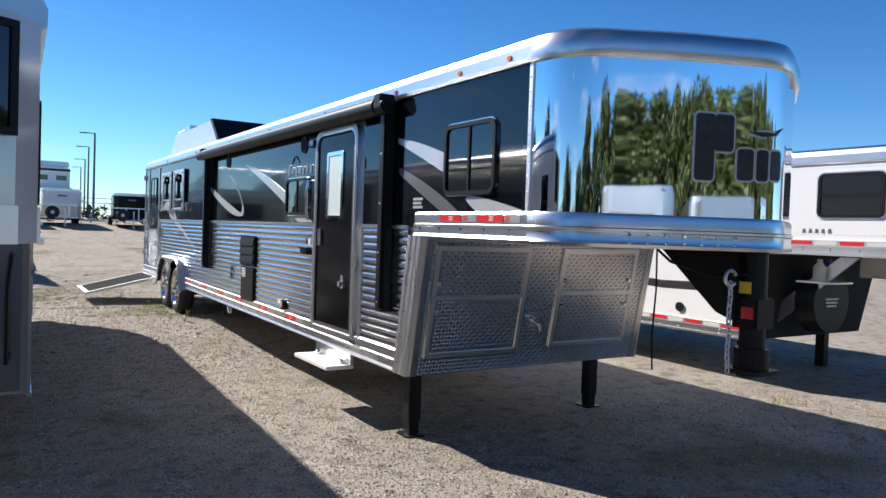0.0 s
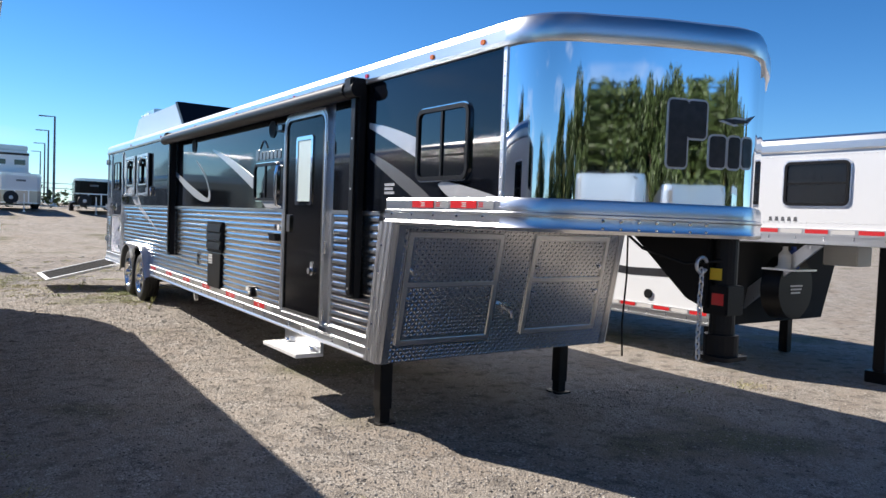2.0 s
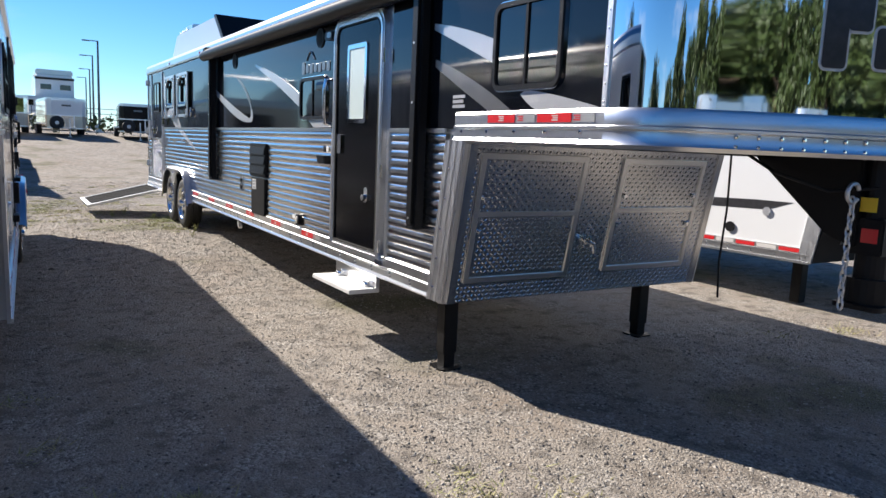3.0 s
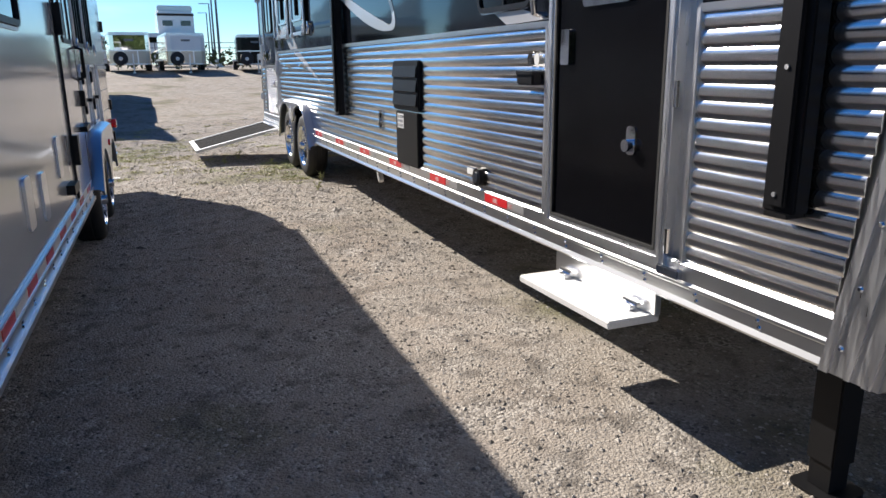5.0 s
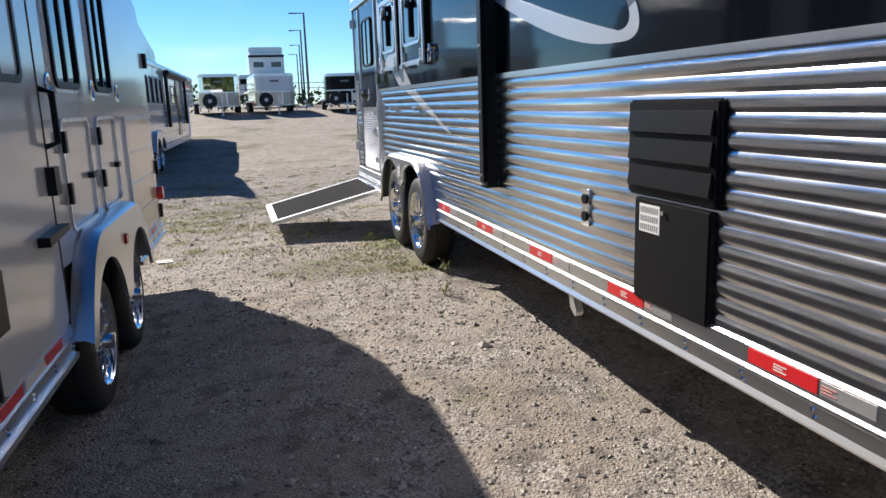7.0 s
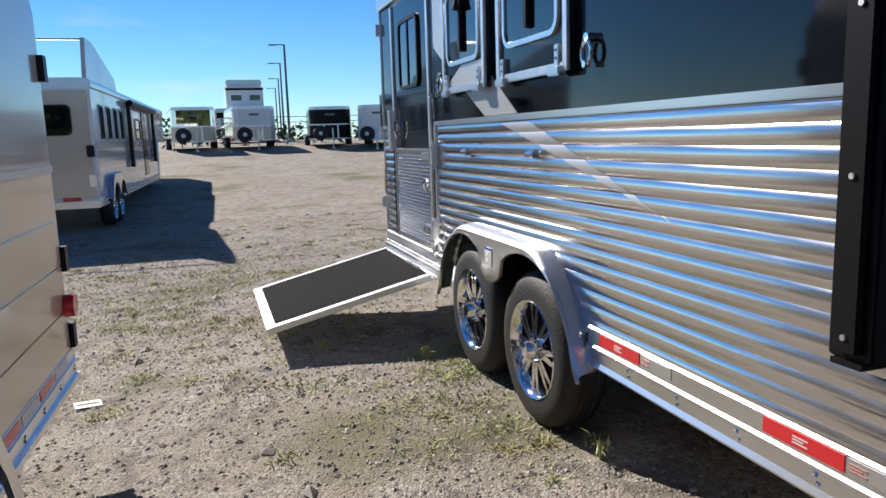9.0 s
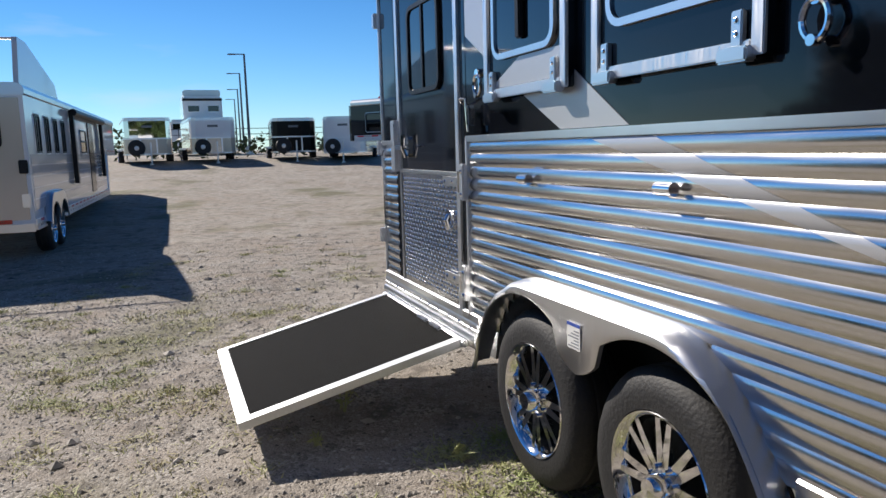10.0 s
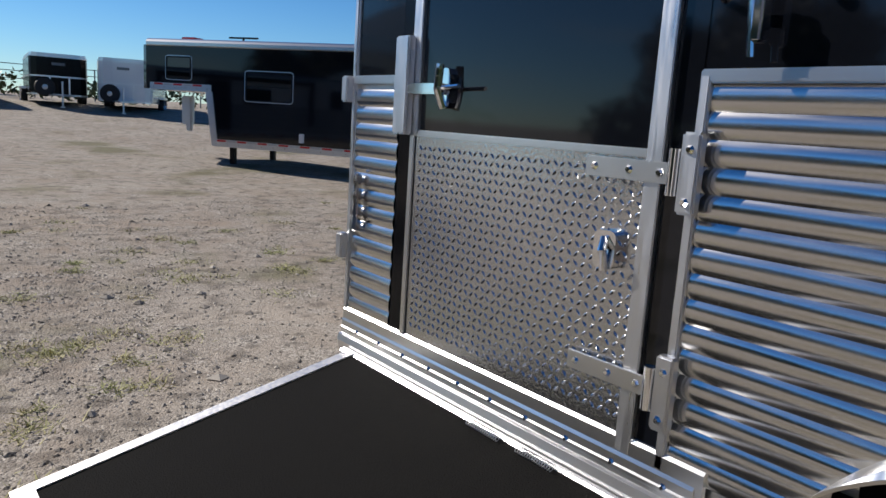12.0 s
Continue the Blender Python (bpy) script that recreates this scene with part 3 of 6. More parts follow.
def slab(x0, z0, x1, z1, lo, hi):
    bm = bmesh.new()
    vs = [bm.verts.new(front(x, z, o)) for o in (lo, hi) for x, z in ((x0, z0), (x1, z0), (x1, z1), (x0, z1))]
    for q in ((3, 2, 1, 0), (4, 5, 6, 7), (0, 1, 5, 4), (1, 2, 6, 5), (2, 3, 7, 6), (3, 0, 4, 7)):
        bm.faces.new([vs[i] for i in q])
    return bm


fr = tp("front_panel", slab(XS, 0.53, XR, 1.585, -0.02, 0.0), TREAD, label="sloping tread-plate front")
U, V, N = Vector((1, 0, 0)), (front(0, 1.5) - front(0, 0.6)).normalized(), Vector((0, -1, -0.19)).normalized()
hatches = ((2.55, 0.67, 3.44, 1.53), (3.78, 0.69, 4.66, 1.53))


def in_hatch(a, b, grow=0.0):
    x, z = XS + a, 0.53 + b * 0.982
    return any(h[0] - grow < x < h[2] + grow and h[1] - grow < z < h[3] + grow for h in hatches)


tagged(tp("tread_bars", lugs(front(XS, 0.53), U, V, 80, 35, lambda a, b: not in_hatch(a, b, 0.012), 0.03, N, 0.0045, 0.0145, 0.0055), TREAD), kind="stuff")
for x0, z0, x1, z1 in hatches:
    h = tp("hatch", slab(x0, z0, x1, z1, 0, 0.008), TREAD, label="tread-plate hatch with an aluminium edge")
    tagged(sub("tread_bars", lugs(front(x0, z0, 0.008), U, V, int((x1 - x0) / 0.03), int((z1 - z0) / 0.0295), lambda a, b: 0.05 < a < x1 - x0 - 0.04 and 0.05 < b < z1 - z0 - 0.03, 0.03, N, 0.0045, 0.0145, 0.0055), TREAD, h), kind="stuff")
    zm = z0 + 0.45
    for q in ((x0, z0, x1, z0 + 0.035), (x0, z1 - 0.035, x1, z1), (x0, z0 + 0.035, x0 + 0.035, z1 - 0.035), (x1 - 0.035, z0 + 0.035, x1, z1 - 0.035), (x0 + 0.035, zm, x1 - 0.035, zm + 0.03)):
        sub("edge_strip", slab(*q, 0.008, 0.018), ALU, h)
    for xx in (x0 + 0.07, x1 - 0.07):
        for zz in (zm - 0.1, zm + 0.12):
            c = front(xx, zz, 0.012)
            sub("lock", tube([c, c + N * 0.02], 0.016, 10), CHROME, h, "round chrome lock")
for x in (XS, XR):
    s = 1 if x == XS else -1
    tp("front_trim", slab(x + s * 0.0, 0.53, x + s * 0.055, 1.585, 0, 0.012), TREAD)
    bm = bmesh.new()
    for a, b, d in ((0.0, 0.2, 0.0295), (0.02, 0.05, 0.038), (0.09, 0.11, 0.036), (0.165, 0.2, 0.038)):
        add_prism(bm, [(YF + a, 0.53), (YF + b, 0.53), (YF - 0.19 + b, 1.6 + 0.0), (YF - 0.19 + a, 1.6)], "x", x, x - s * d)
    tp("corner_extrusion", bm, ALU_V, label="ridged aluminium corner extrusion")
tagged(tp("corner_rivets", rivets([(XS - 0.0295, YF + 0.135 - 0.18 * k, 0.62 + 1.0 * k) for k in np.linspace(0, 1, 6)], 0.011), CHROME), kind="stuff")
c = front(3.60, 0.92)
lk = tp("latch", tube([c, c + N * 0.05], 0.03, 12), CHROME, label="chrome latch handle")
sub("handle", tube([c + N * 0.05 + Vector((-0.07, 0, 0.03)), c + N * 0.06, c + N * 0.05 + Vector((0.02, 0, -0.07))], 0.014), CHROME, lk)

# legs
for x, y in ((2.66, 5.0), (4.70, 5.1)):
    lg = tp("landing_leg", box((x - 0.055, y - 0.055, 0.1), (x + 0.055, y + 0.055, 0.6), 0.006), BLACK_METAL, label="black square landing leg")
    sub("inner_tube", box((x - 0.044, y - 0.044, 0.0), (x + 0.044, y + 0.044, 0.12)), BLACK_METAL, lg)
    sub("foot_plate", prism(rounded(x - 0.095, y - 0.095, x + 0.095, y + 0.095, 0.04), "z", height(x, y) - 0.02, height(x, y) + 0.012), BLACK_METAL, lg, "worn black steel foot")
fm = tp("jack_stub", prism([(9.53, 0.57), (9.57, 0.57), (9.55, 0.49), (9.50, 0.455), (9.48, 0.48)], "x", XS - 0.01, XS + 0.03), DULL)

# gooseneck coupler under the nose
gk = tp("gooseneck_coupler", prism([(2.7, 1.585), (3.3, 1.585), (2.85, 1.2), (2.7, 1.15)], "x", XC - 0.11, XC + 0.11, 0.008), BLACK_METAL, label="black steel gooseneck coupler")
sub("coupler_tube", tube([(XC, 2.66, 1.58), (XC, 2.66, 0.93)], 0.075, 20), BLACK_METAL, gk)
sub("coupler_socket", tube([(XC, 2.66, 1.0), (XC, 2.66, 0.86)], 0.1, 20), BLACK_METAL, gk)
sub("coupler_base", prism(rounded(XC - 0.12, 2.54, XC + 0.12, 2.78, 0.04), "z", 0.85, 0.875), BLACK_METAL, gk)
sub("inner_sleeve", box((XC - 0.085, 2.575, 1.12), (XC + 0.085, 2.745, 1.3), 0.006), BLACK_METAL, gk)
sub("warning_label", box((XC - 0.088, 2.62, 1.33), (XC - 0.085, 2.70, 1.40)), YELLOW, gk, "yellow warning label")
sub("warning_label", box((XC - 0.088, 2.6, 1.18), (XC - 0.0855, 2.68, 1.25)), RED, gk, "red and white warning label")
ch = []
bm = bmesh.new()
for k in range(15):
    c = Vector((XC - 0.2 + 0.004 * math.sin(k), 2.68, 1.38 - 0.036 * k))
    ang = [2 * math.pi * i / 10 for i in range(11)]
    d = Vector((1, 0, 0)) if k % 2 else Vector((0.2, 1, 0)).normalized()
    add_tube(bm, [c + d * 0.014 * math.cos(a) + Vector((0, 0, 0.026 * math.sin(a))) for a in ang], 0.0055, 6, False)
sub("safety_chain", bm, DULL, gk, "hanging steel safety chain", True)
sub("chain_hook", tube([(XC - 0.2 + 0.05 * math.cos(a), 2.68, 1.42 + 0.045 * math.sin(a)) for a in np.linspace(0.4, 5.6, 14)], 0.011), DULL, gk, "steel chain hook", True)
sub("cable", tube([(XC - 0.15, 3.3, 1.58), (XC - 0.35, 3.0, 1.5), (XC - 0.2, 2.8, 1.42), (XC - 0.05, 2.62, 1.45)], 0.009), BLACK_METAL, gk, smooth=True)
sub("breakaway_cable", tube([(4.55, 4.2, 1.585), (4.56, 4.2, 1.2), (4.54, 4.21, 0.8), (4.55, 4.2, 0.52)], 0.008), BLACK_METAL, gk)

# entry door
d = tp("entry_door", prism(rounded(5.74, 0.7, 6.53, 2.49, 0.1, 5, 0.01), "x", XS - 0.02, XS + 0.02), BLACK_DOOR, label="black entry door with a narrow window")
sub("door_frame", ring_frame(5.66, 0.66, 6.60, 2.555, 0.14, 0.065, "x", XS - 0.03, XS + 0.02, 0.008), ALU_V, d, "rounded aluminium door frame", True)
sub("frame_ridge", ring_frame(5.68, 0.68, 6.58, 2.535, 0.13, 0.018, "x", XS - 0.037, XS - 0.029, 0.008), ALU_V, d, smooth=True)
sub("gasket", ring_frame(5.72, 0.72, 6.54, 2.495, 0.09, 0.014, "x", XS - 0.032, XS - 0.02, 0.008), DARK, d, smooth=True)
sub("window_frame", ring_frame(5.95, 1.71, 6.31, 2.33, 0.03, 0.035, "x", XS - 0.032, XS - 0.02), CHROME, d, smooth=True)
sub("window_pane", box((XS - 0.026, 5.98, 1.745), (XS - 0.0205, 6.275, 2.295)), BLIND, d, "pale blind behind glass")
sub("door_latch", prism(rounded(6.40, 1.46, 6.47, 1.62, 0.01, 2), "x", XS - 0.04, XS - 0.02), CHROME, d, "small chrome latch")
sub("lock", tube([(XS - 0.02, 5.92, 1.13), (XS - 0.055, 5.92, 1.13)], 0.026, 14), CHROME, d, "chrome paddle lock", True)
sub("lock_plate", prism(rounded(5.89, 1.09, 5.95, 1.21, 0.02, 3), "x", XS - 0.026, XS - 0.02), CHROME, d)
for z in (0.78, 1.35, 2.2):
    sub("hinge", tube([(XS - 0.035, 5.64, z - 0.05), (XS - 0.035, 5.64, z + 0.05)], 0.012), CHROME, d)
sub("keeper", box((XS - 0.05, 5.55, 0.64), (XS - 0.02, 5.68, 0.68), 0.005), CHROME, d)
gh = tp("grab_handle", tube([(XS, 6.71, 2.09), (XS - 0.05, 6.71, 2.08), (XS - 0.065, 6.71, 2.0), (XS - 0.065, 6.71, 1.8), (XS - 0.05, 6.71, 1.71), (XS, 6.71, 1.70)], 0.017, 10), CHROME, label="chrome grab handle", smooth=True)
st = tp("fold_step", box((2.22, 5.73, 0.40), (2.48, 6.49, 0.435), 0.005), STEP, label="white aluminium fold-down step")
sub("step_bracket", box((XS - 0.012, 5.71, 0.435), (XS + 0.02, 6.5, 0.61), 0.004), ALU, st)
for y in (5.84, 6.36):
    sub("hinge", box((XS - 0.07, y - 0.035, 0.435), (XS - 0.012, y + 0.035, 0.455), 0.004), CHROME, st)
    sub("hinge_pin", tube([(XS - 0.035, y - 0.05, 0.465), (XS - 0.035, y + 0.05, 0.465)], 0.012), CHROME, st)

# windows of the living end


def slider(y0, z0, y1, z1, name="window", mat=BLACK_METAL):
    w = tp(name, prism(rounded(y0 + 0.02, z0 + 0.02, y1 - 0.02, z1 - 0.02, 0.05), "x", XS - 0.008, XS + 0.004), GLASS, label="dark tinted sliding window")
    sub("window_frame", ring_frame(y0, z0, y1, z1, 0.07, 0.028, "x", XS - 0.022, XS - 0.004), mat, w, smooth=True)
    sub("frame_edge", ring_frame(y0 - 0.008, z0 - 0.008, y1 + 0.008, z1 + 0.008, 0.078, 0.01, "x", XS - 0.012, XS), CHROME, w, smooth=True)
    ym = (y0 + y1) / 2
    sub("mullion", box((XS - 0.018, ym - 0.01, z0 + 0.02), (XS - 0.006, ym + 0.01, z1 - 0.02)), mat, w)
    return w


slider(3.68, 1.885, 4.28, 2.37)
slider(6.80, 1.75, 7.44, 2.13)
# awning
aw = tp("awning", tube([(XS - 0.10, 5.0, 2.60), (XS - 0.10, 10.85, 2.60)], 0.062, 16), BLACK_METAL, label="rolled black awning with folded arms", smooth=True)
sub("awning_cover", tube([(XS - 0.105, 5.14, 2.605), (XS - 0.105, 10.7, 2.605)], 0.068, 16), BLACK_METAL, aw, smooth=True)
sub("awning_rail", box((XS - 0.03, 5.0, 2.65), (XS, 10.9, 2.7), 0.004), ALU, aw)
for y in (5.02, 10.55):
    arm = sub("awning_arm", box((XS - 0.075, y, 1.0), (XS - 0.012, y + 0.13, 2.64), 0.006), BLACK_METAL, aw, "long black awning arm")
    sub("arm_channel", box((XS - 0.095, y + 0.03, 1.02), (XS - 0.075, y + 0.1, 2.6), 0.004), BLACK_METAL, arm)
    sub("arm_foot", box((XS - 0.085, y + 0.02, 0.985), (XS - 0.01, y + 0.11, 1.0)), BLACK_METAL, arm)
    sub("arm_head", box((XS - 0.16, y - 0.01, 2.57), (XS - 0.02, y + 0.11, 2.69), 0.012), BLACK_METAL, arm)
    for z in (1.06, 1.45, 1.84, 2.23):
        sub("arm_pin", tube([(XS - 0.095, y + 0.065, z), (XS - 0.1, y + 0.065, z)], 0.008, 8), DULL, arm)
# fridge vent and furnace door
vt = tp("side_vent", box((XS - 0.03, 8.42, 1.13), (XS, 8.99, 1.50), 0.01), BLACK_METAL, label="black louvred side vent over a flat hatch")
for k in range(3):
    z = 1.165 + 0.105 * k
    sub("louvre", prism([(XS - 0.03, z), (XS - 0.046, z + 0.005), (XS - 0.036, z + 0.085), (XS - 0.03, z + 0.085)], "y", 8.445, 8.965), BLACK_METAL, vt)
vd = sub("flat_hatch", box((XS - 0.03, 8.45, 0.71), (XS, 8.93, 1.12), 0.006), BLACK_METAL, vt)
sub("paper_label", box((XS - 0.0315, 8.75, 0.99), (XS - 0.03, 8.89, 1.10)), PAPER, vt)
bm = bmesh.new()
for k in range(9):
    for q in range(3):
        add_box(bm, (XS - 0.0325, 8.762 + 0.014 * k, 0.998 + 0.034 * q), (XS - 0.0314, 8.769 + 0.014 * k, 1.022 + 0.034 * q))
sub("label_print", bm, INK, vt)
sub("knob", tube([(XS - 0.03, 8.72, 1.08), (XS - 0.042, 8.72, 1.08)], 0.009), CHROME, vt)
# inlets, outlets and lamps on the side
ib = tp("outlet_box", box((XS - 0.06, 6.70, 1.36), (XS, 6.87, 1.425), 0.008), BLACK_METAL, label="black weatherproof outlet box")
sub("flap", box((XS - 0.068, 6.70, 1.41), (XS, 6.87, 1.43), 0.004), BLACK_METAL, ib)
for y, mm in ((6.81, LOGO), (6.74, PAPER)):
    tp("round_sticker", prism(rounded(y - 0.025, 1.46, y + 0.025, 1.52, 0.024), "x", XS - 0.014, XS - 0.011), mm)
ci = tp("cable_inlet", tube([(XS, 7.42, 0.79), (XS - 0.035, 7.42, 0.79)], 0.055, 18), BLACK_METAL, label="round black power inlet", smooth=True)
sub("inlet_cap", tube([(XS - 0.035, 7.42, 0.79), (XS - 0.045, 7.42, 0.79)], 0.035, 14), CHROME, ci)
sub("inlet_label", box((XS - 0.014, 7.51, 0.79), (XS - 0.011, 7.6, 0.83)), PAPER, ci)
wi = tp("water_inlet", prism(rounded(9.35, 0.93, 9.42, 1.10, 0.012, 3), "x", XS - 0.016, XS - 0.01), CHROME, label="chrome twin inlet plate")
for z in (0.975, 1.055):
    sub("port", tube([(XS - 0.016, 9.385, z), (XS - 0.024, 9.385, z)], 0.024, 12), BLACK_METAL, wi)
for y, z in ((6.97, 2.46), (9.70, 2.46)):
    sp = tp("speaker", tube([(XS, y, z), (XS - 0.012, y, z)], 0.085, 24), BLACK_METAL, label="round black outdoor speaker")
    sub("grille", tube([(XS - 0.012, y, z), (XS - 0.016, y, z)], 0.065, 20), DARK, sp)
pl_ = tp("porch_light", prism(rounded(6.60, 2.41, 6.76, 2.48, 0.03), "x", XS - 0.05, XS), BLACK_METAL, label="small porch light")
sub("lens", prism(rounded(6.62, 2.425, 6.70, 2.47, 0.018), "x", XS - 0.056, XS - 0.05), BLIND, pl_)


# silver and grey flowing graphics
def swoosh(pts_top, pts_bot, mat, proud=0.0035, name="graphic_stripe"):
    bm = bmesh.new()
    n = 14

    def curve(p, t):
        a, b, c = [Vector(q) for q in p]
        return a * (1 - t) ** 2 + b * 2 * t * (1 - t) + c * t * t
    rows = [(curve(pts_top, i / n), curve(pts_bot, i / n)) for i in range(n + 1)]
    vs = [[bm.verts.new((XS - o, p.x, p.y)) for p in r for o in (0.0, proud)] for r in rows]
    for a, b in zip(vs, vs[1:]):
        bm.faces.new((a[1], b[1], b[3], a[3])), bm.faces.new((a[0], a[1], b[1], b[0])), bm.faces.new((a[2], b[2], b[3], a[3]))
    return tp(name, bm, mat, label="silver swept stripe")


swoosh([(4.98, 2.35), (4.6, 2.29), (4.22, 2.16)], [(4.98, 2.31), (4.6, 2.17), (4.22, 2.02)], SILVER)
swoosh([(4.95, 2.12), (4.5, 1.99), (4.10, 1.775)], [(4.95, 2.07), (4.6, 1.9), (4.32, 1.775)], GREY)
swoosh([(3.98, 1.88), (3.85, 1.88), (3.38, 1.775)], [(4.02, 1.86), (3.95, 1.8), (3.88, 1.775)], SILVER)
swoosh([(8.9, 2.37), (8.2, 2.25), (7.46, 1.99)], [(8.9, 2.35), (8.2, 2.14), (7.46, 1.86)], SILVER)
swoosh([(6.95, 1.75), (6.8, 1.72), (6.64, 1.68)], [(7.25, 1.745), (7.15, 1.7), (7.1, 1.675)], SILVER)
swoosh([(10.6, 2.16), (9.7, 1.9), (9.13, 1.78)], [(10.6, 2.10), (9.6, 1.72), (9.13, 1.735)], SILVER)
swoosh([(9.13, 1.78), (9.02, 1.78), (9.05, 1.86)], [(9.13, 1.735), (8.9, 1.72), (9.0, 1.88)], SILVER)
swoosh([(9.05, 1.86), (9.15, 2.05), (9.6, 2.25)], [(9.0, 1.88), (9.1, 2.08), (9.6, 2.27)], GREY)
swoosh([(14.13, 2.6), (13.5, 2.15), (12.74, 1.675)], [(14.13, 2.17), (13.75, 1.95), (13.19, 1.675)], SILVER)
# the silver stripe runs on down over the ribs
bm = bmesh.new()
for i in range(15):
    cols = []
    for f, dpt in [(k / 12, 1 - abs(2 * k / 12 - 1) ** 2.3) for k in range(13)]:
        z = 0.705 + (i + f) * (1.64 - 0.705) / 15
        g = (z - 1.24) / 0.4
        cols.append([(XS - dpt * 0.0071 - 0.0012, 11.4 + q * g, z) for q in (1.22, 1.6)] if g > 0.0 else None)
    for a, b in zip(cols, cols[1:]):
        if a and b:
            bm.faces.new([bm.verts.new(p) for p in (a[0], a[1], b[1], b[0])])
tp("graphic_stripe", bm, SILVER, label="silver swept stripe over the ribs")
# maker's badge: plain shapes
bm = bmesh.new()
for k in range(7):
    y0 = 7.42 - 0.1 * k
    add_prism(bm, rounded(y0 - 0.075, 2.165 + 0.01 * (k % 2), y0, 2.28 - 0.03 * (k > 0), 0.015, 2), "x", XS - 0.006, XS)
add_tube(bm, [(XS - 0.003, 7.3 - 0.02 * i, 2.29 + 0.07 * math.sin(i * 0.32)) for i in range(11)], 0.008, 5)
tp("badge", bm, GREY, label="grey maker's badge as plain shapes")
bm = bmesh.new()
for k in range(3):
    add_box(bm, (XS - 0.003, 4.58 + 0.02 * (k % 2), 1.80 + 0.03 * k), (XS, 4.72, 1.82 + 0.03 * k))
tp("decal", bm, SILVER)


def on_nose(t, z, out=0.0):
    """A place on the slanted face of the nose; t metres from its outer corner."""
    p = nose_plan(0)[11:26]
    k, t = 0, max(t - 0.07, 0.0)
    while k < len(p) - 2 and t > (p[k + 1] - p[k]).length:
        t -= (p[k + 1] - p[k]).length
        k += 1
    dd = (p[k + 1] - p[k]).normalized()
    q = p[k] + dd * t
    nn = Vector((dd.y, -dd.x))
    nn = nn if nn.y < 0 else -nn
    return Vector((q.x + nn.x * out, q.y + nn.y * out, z))


def nose_shape(bm, pts, lo, hi):
    a, b = [bm.verts.new(on_nose(u, v, lo)) for u, v in pts], [bm.verts.new(on_nose(u, v, hi)) for u, v in pts]
    bm.faces.new(a), bm.faces.new(b)
    for i in range(len(pts)):
        j = (i + 1) % len(pts)
        bm.faces.new((a[i], b[i], b[j], a[j]))


marks = [(0.53, 1.98, 0.65, 2.36), (0.65, 2.15, 0.77, 2.36), (0.80, 1.99, 0.90, 2.17), (0.92, 1.99, 1.0, 2.17), (1.02, 2.0, 1.10, 2.17)]
for grow, mat_, o0, o1, nm in ((0.012, SILVER, 0.0, 0.003, "badge_outline"), (0.0, LOGO, 0.003, 0.006, "badge")):
    bm = bmesh.new()
    for u0, v0, u1, v1 in marks:
        nose_shape(bm, rounded(u0 - grow, v0 - grow, u1 + grow, v1 + grow, 0.02 + grow, 3), o0, o1)
    nose_shape(bm, [(0.86 - grow, 2.27 - grow), (0.95, 2.245 - grow), (1.05, 2.26 - grow), (1.12, 2.31), (1.04, 2.275 + grow), (0.95, 2.275 + grow)], o0, o1)
    tp(nm, bm, mat_, label="charcoal maker's badge as plain shapes")

# roof gear
rb = tp("hay_pod", prism([(11.0, 2.83), (14.6, 2.83), (14.1, 3.25), (11.5, 3.25)], "x", XS + 0.22, XR - 0.2, 0.02), SKIN, label="angled grey roof pod")
sub("pod_front", prism([(10.93, 2.83), (11.05, 2.83), (11.53, 3.26), (11.42, 3.26)], "x", XS + 0.2, XR - 0.18), BLACK_METAL, rb)
sub("pod_rail", tube([(XS + 0.3, 14.2, 2.84), (XS + 0.3, 14.2, 3.3), (XS + 0.3, 13.6, 3.3)], 0.015), ALU, rb)
sub("pod_box", box((XS + 0.3, 13.3, 3.25), (XS + 0.7, 14.0, 3.36), 0.01), ALU, rb)
ac = tp("roof_vent", box((XS + 0.4, 8.1, 2.84), (XS + 1.0, 8.7, 2.93), 0.02), SKIN, label="low roof vent")
sub("vent_lid", box((XS + 0.38, 8.08, 2.93), (XS + 1.02, 8.72, 2.97), 0.02), BLACK_METAL, ac)

# fender and wheels


def fender():
    bm = bmesh.new()
    n = 60
    cols = []
    for i in range(n + 1):
        y = WM - 0.98 + 1.96 * i / n
        u = abs(y - WM)
        top = 1.045 - 0.5 * max(0.0, (u - 0.42) / 0.56) ** 2.3
        c = W1 if y < WM else W2
        a = 0.525 ** 2 - (y - c) ** 2
        arch = 0.46 + math.sqrt(a) if a > 0 else 0.5
        if u < 0.16:
            arch = min(arch, 0.765 + 3.4 * u * u)
        arch = max(min(arch, top - 0.012), 0.49)
        cols.append([(XS + 0.0, top), (XS - 0.03, top), (XS - 0.072, top - 0.008), (XS - 0.098, top - 0.03 if top - arch > 0.04 else top - 0.01), (XS - 0.102, arch + 0.01), (XS - 0.098, arch), (XS - 0.08, arch), (XS - 0.08, arch + 0.01)])
    vs = [[bm.verts.new((x, WM - 0.98 + 1.96 * i / n, z)) for x, z in c] for i, c in enumerate(cols)]
    for a, b in zip(vs, vs[1:]):
        for k in range(len(a) - 1):
            bm.faces.new((a[k], a[k + 1], b[k + 1], b[k]))
    return bm


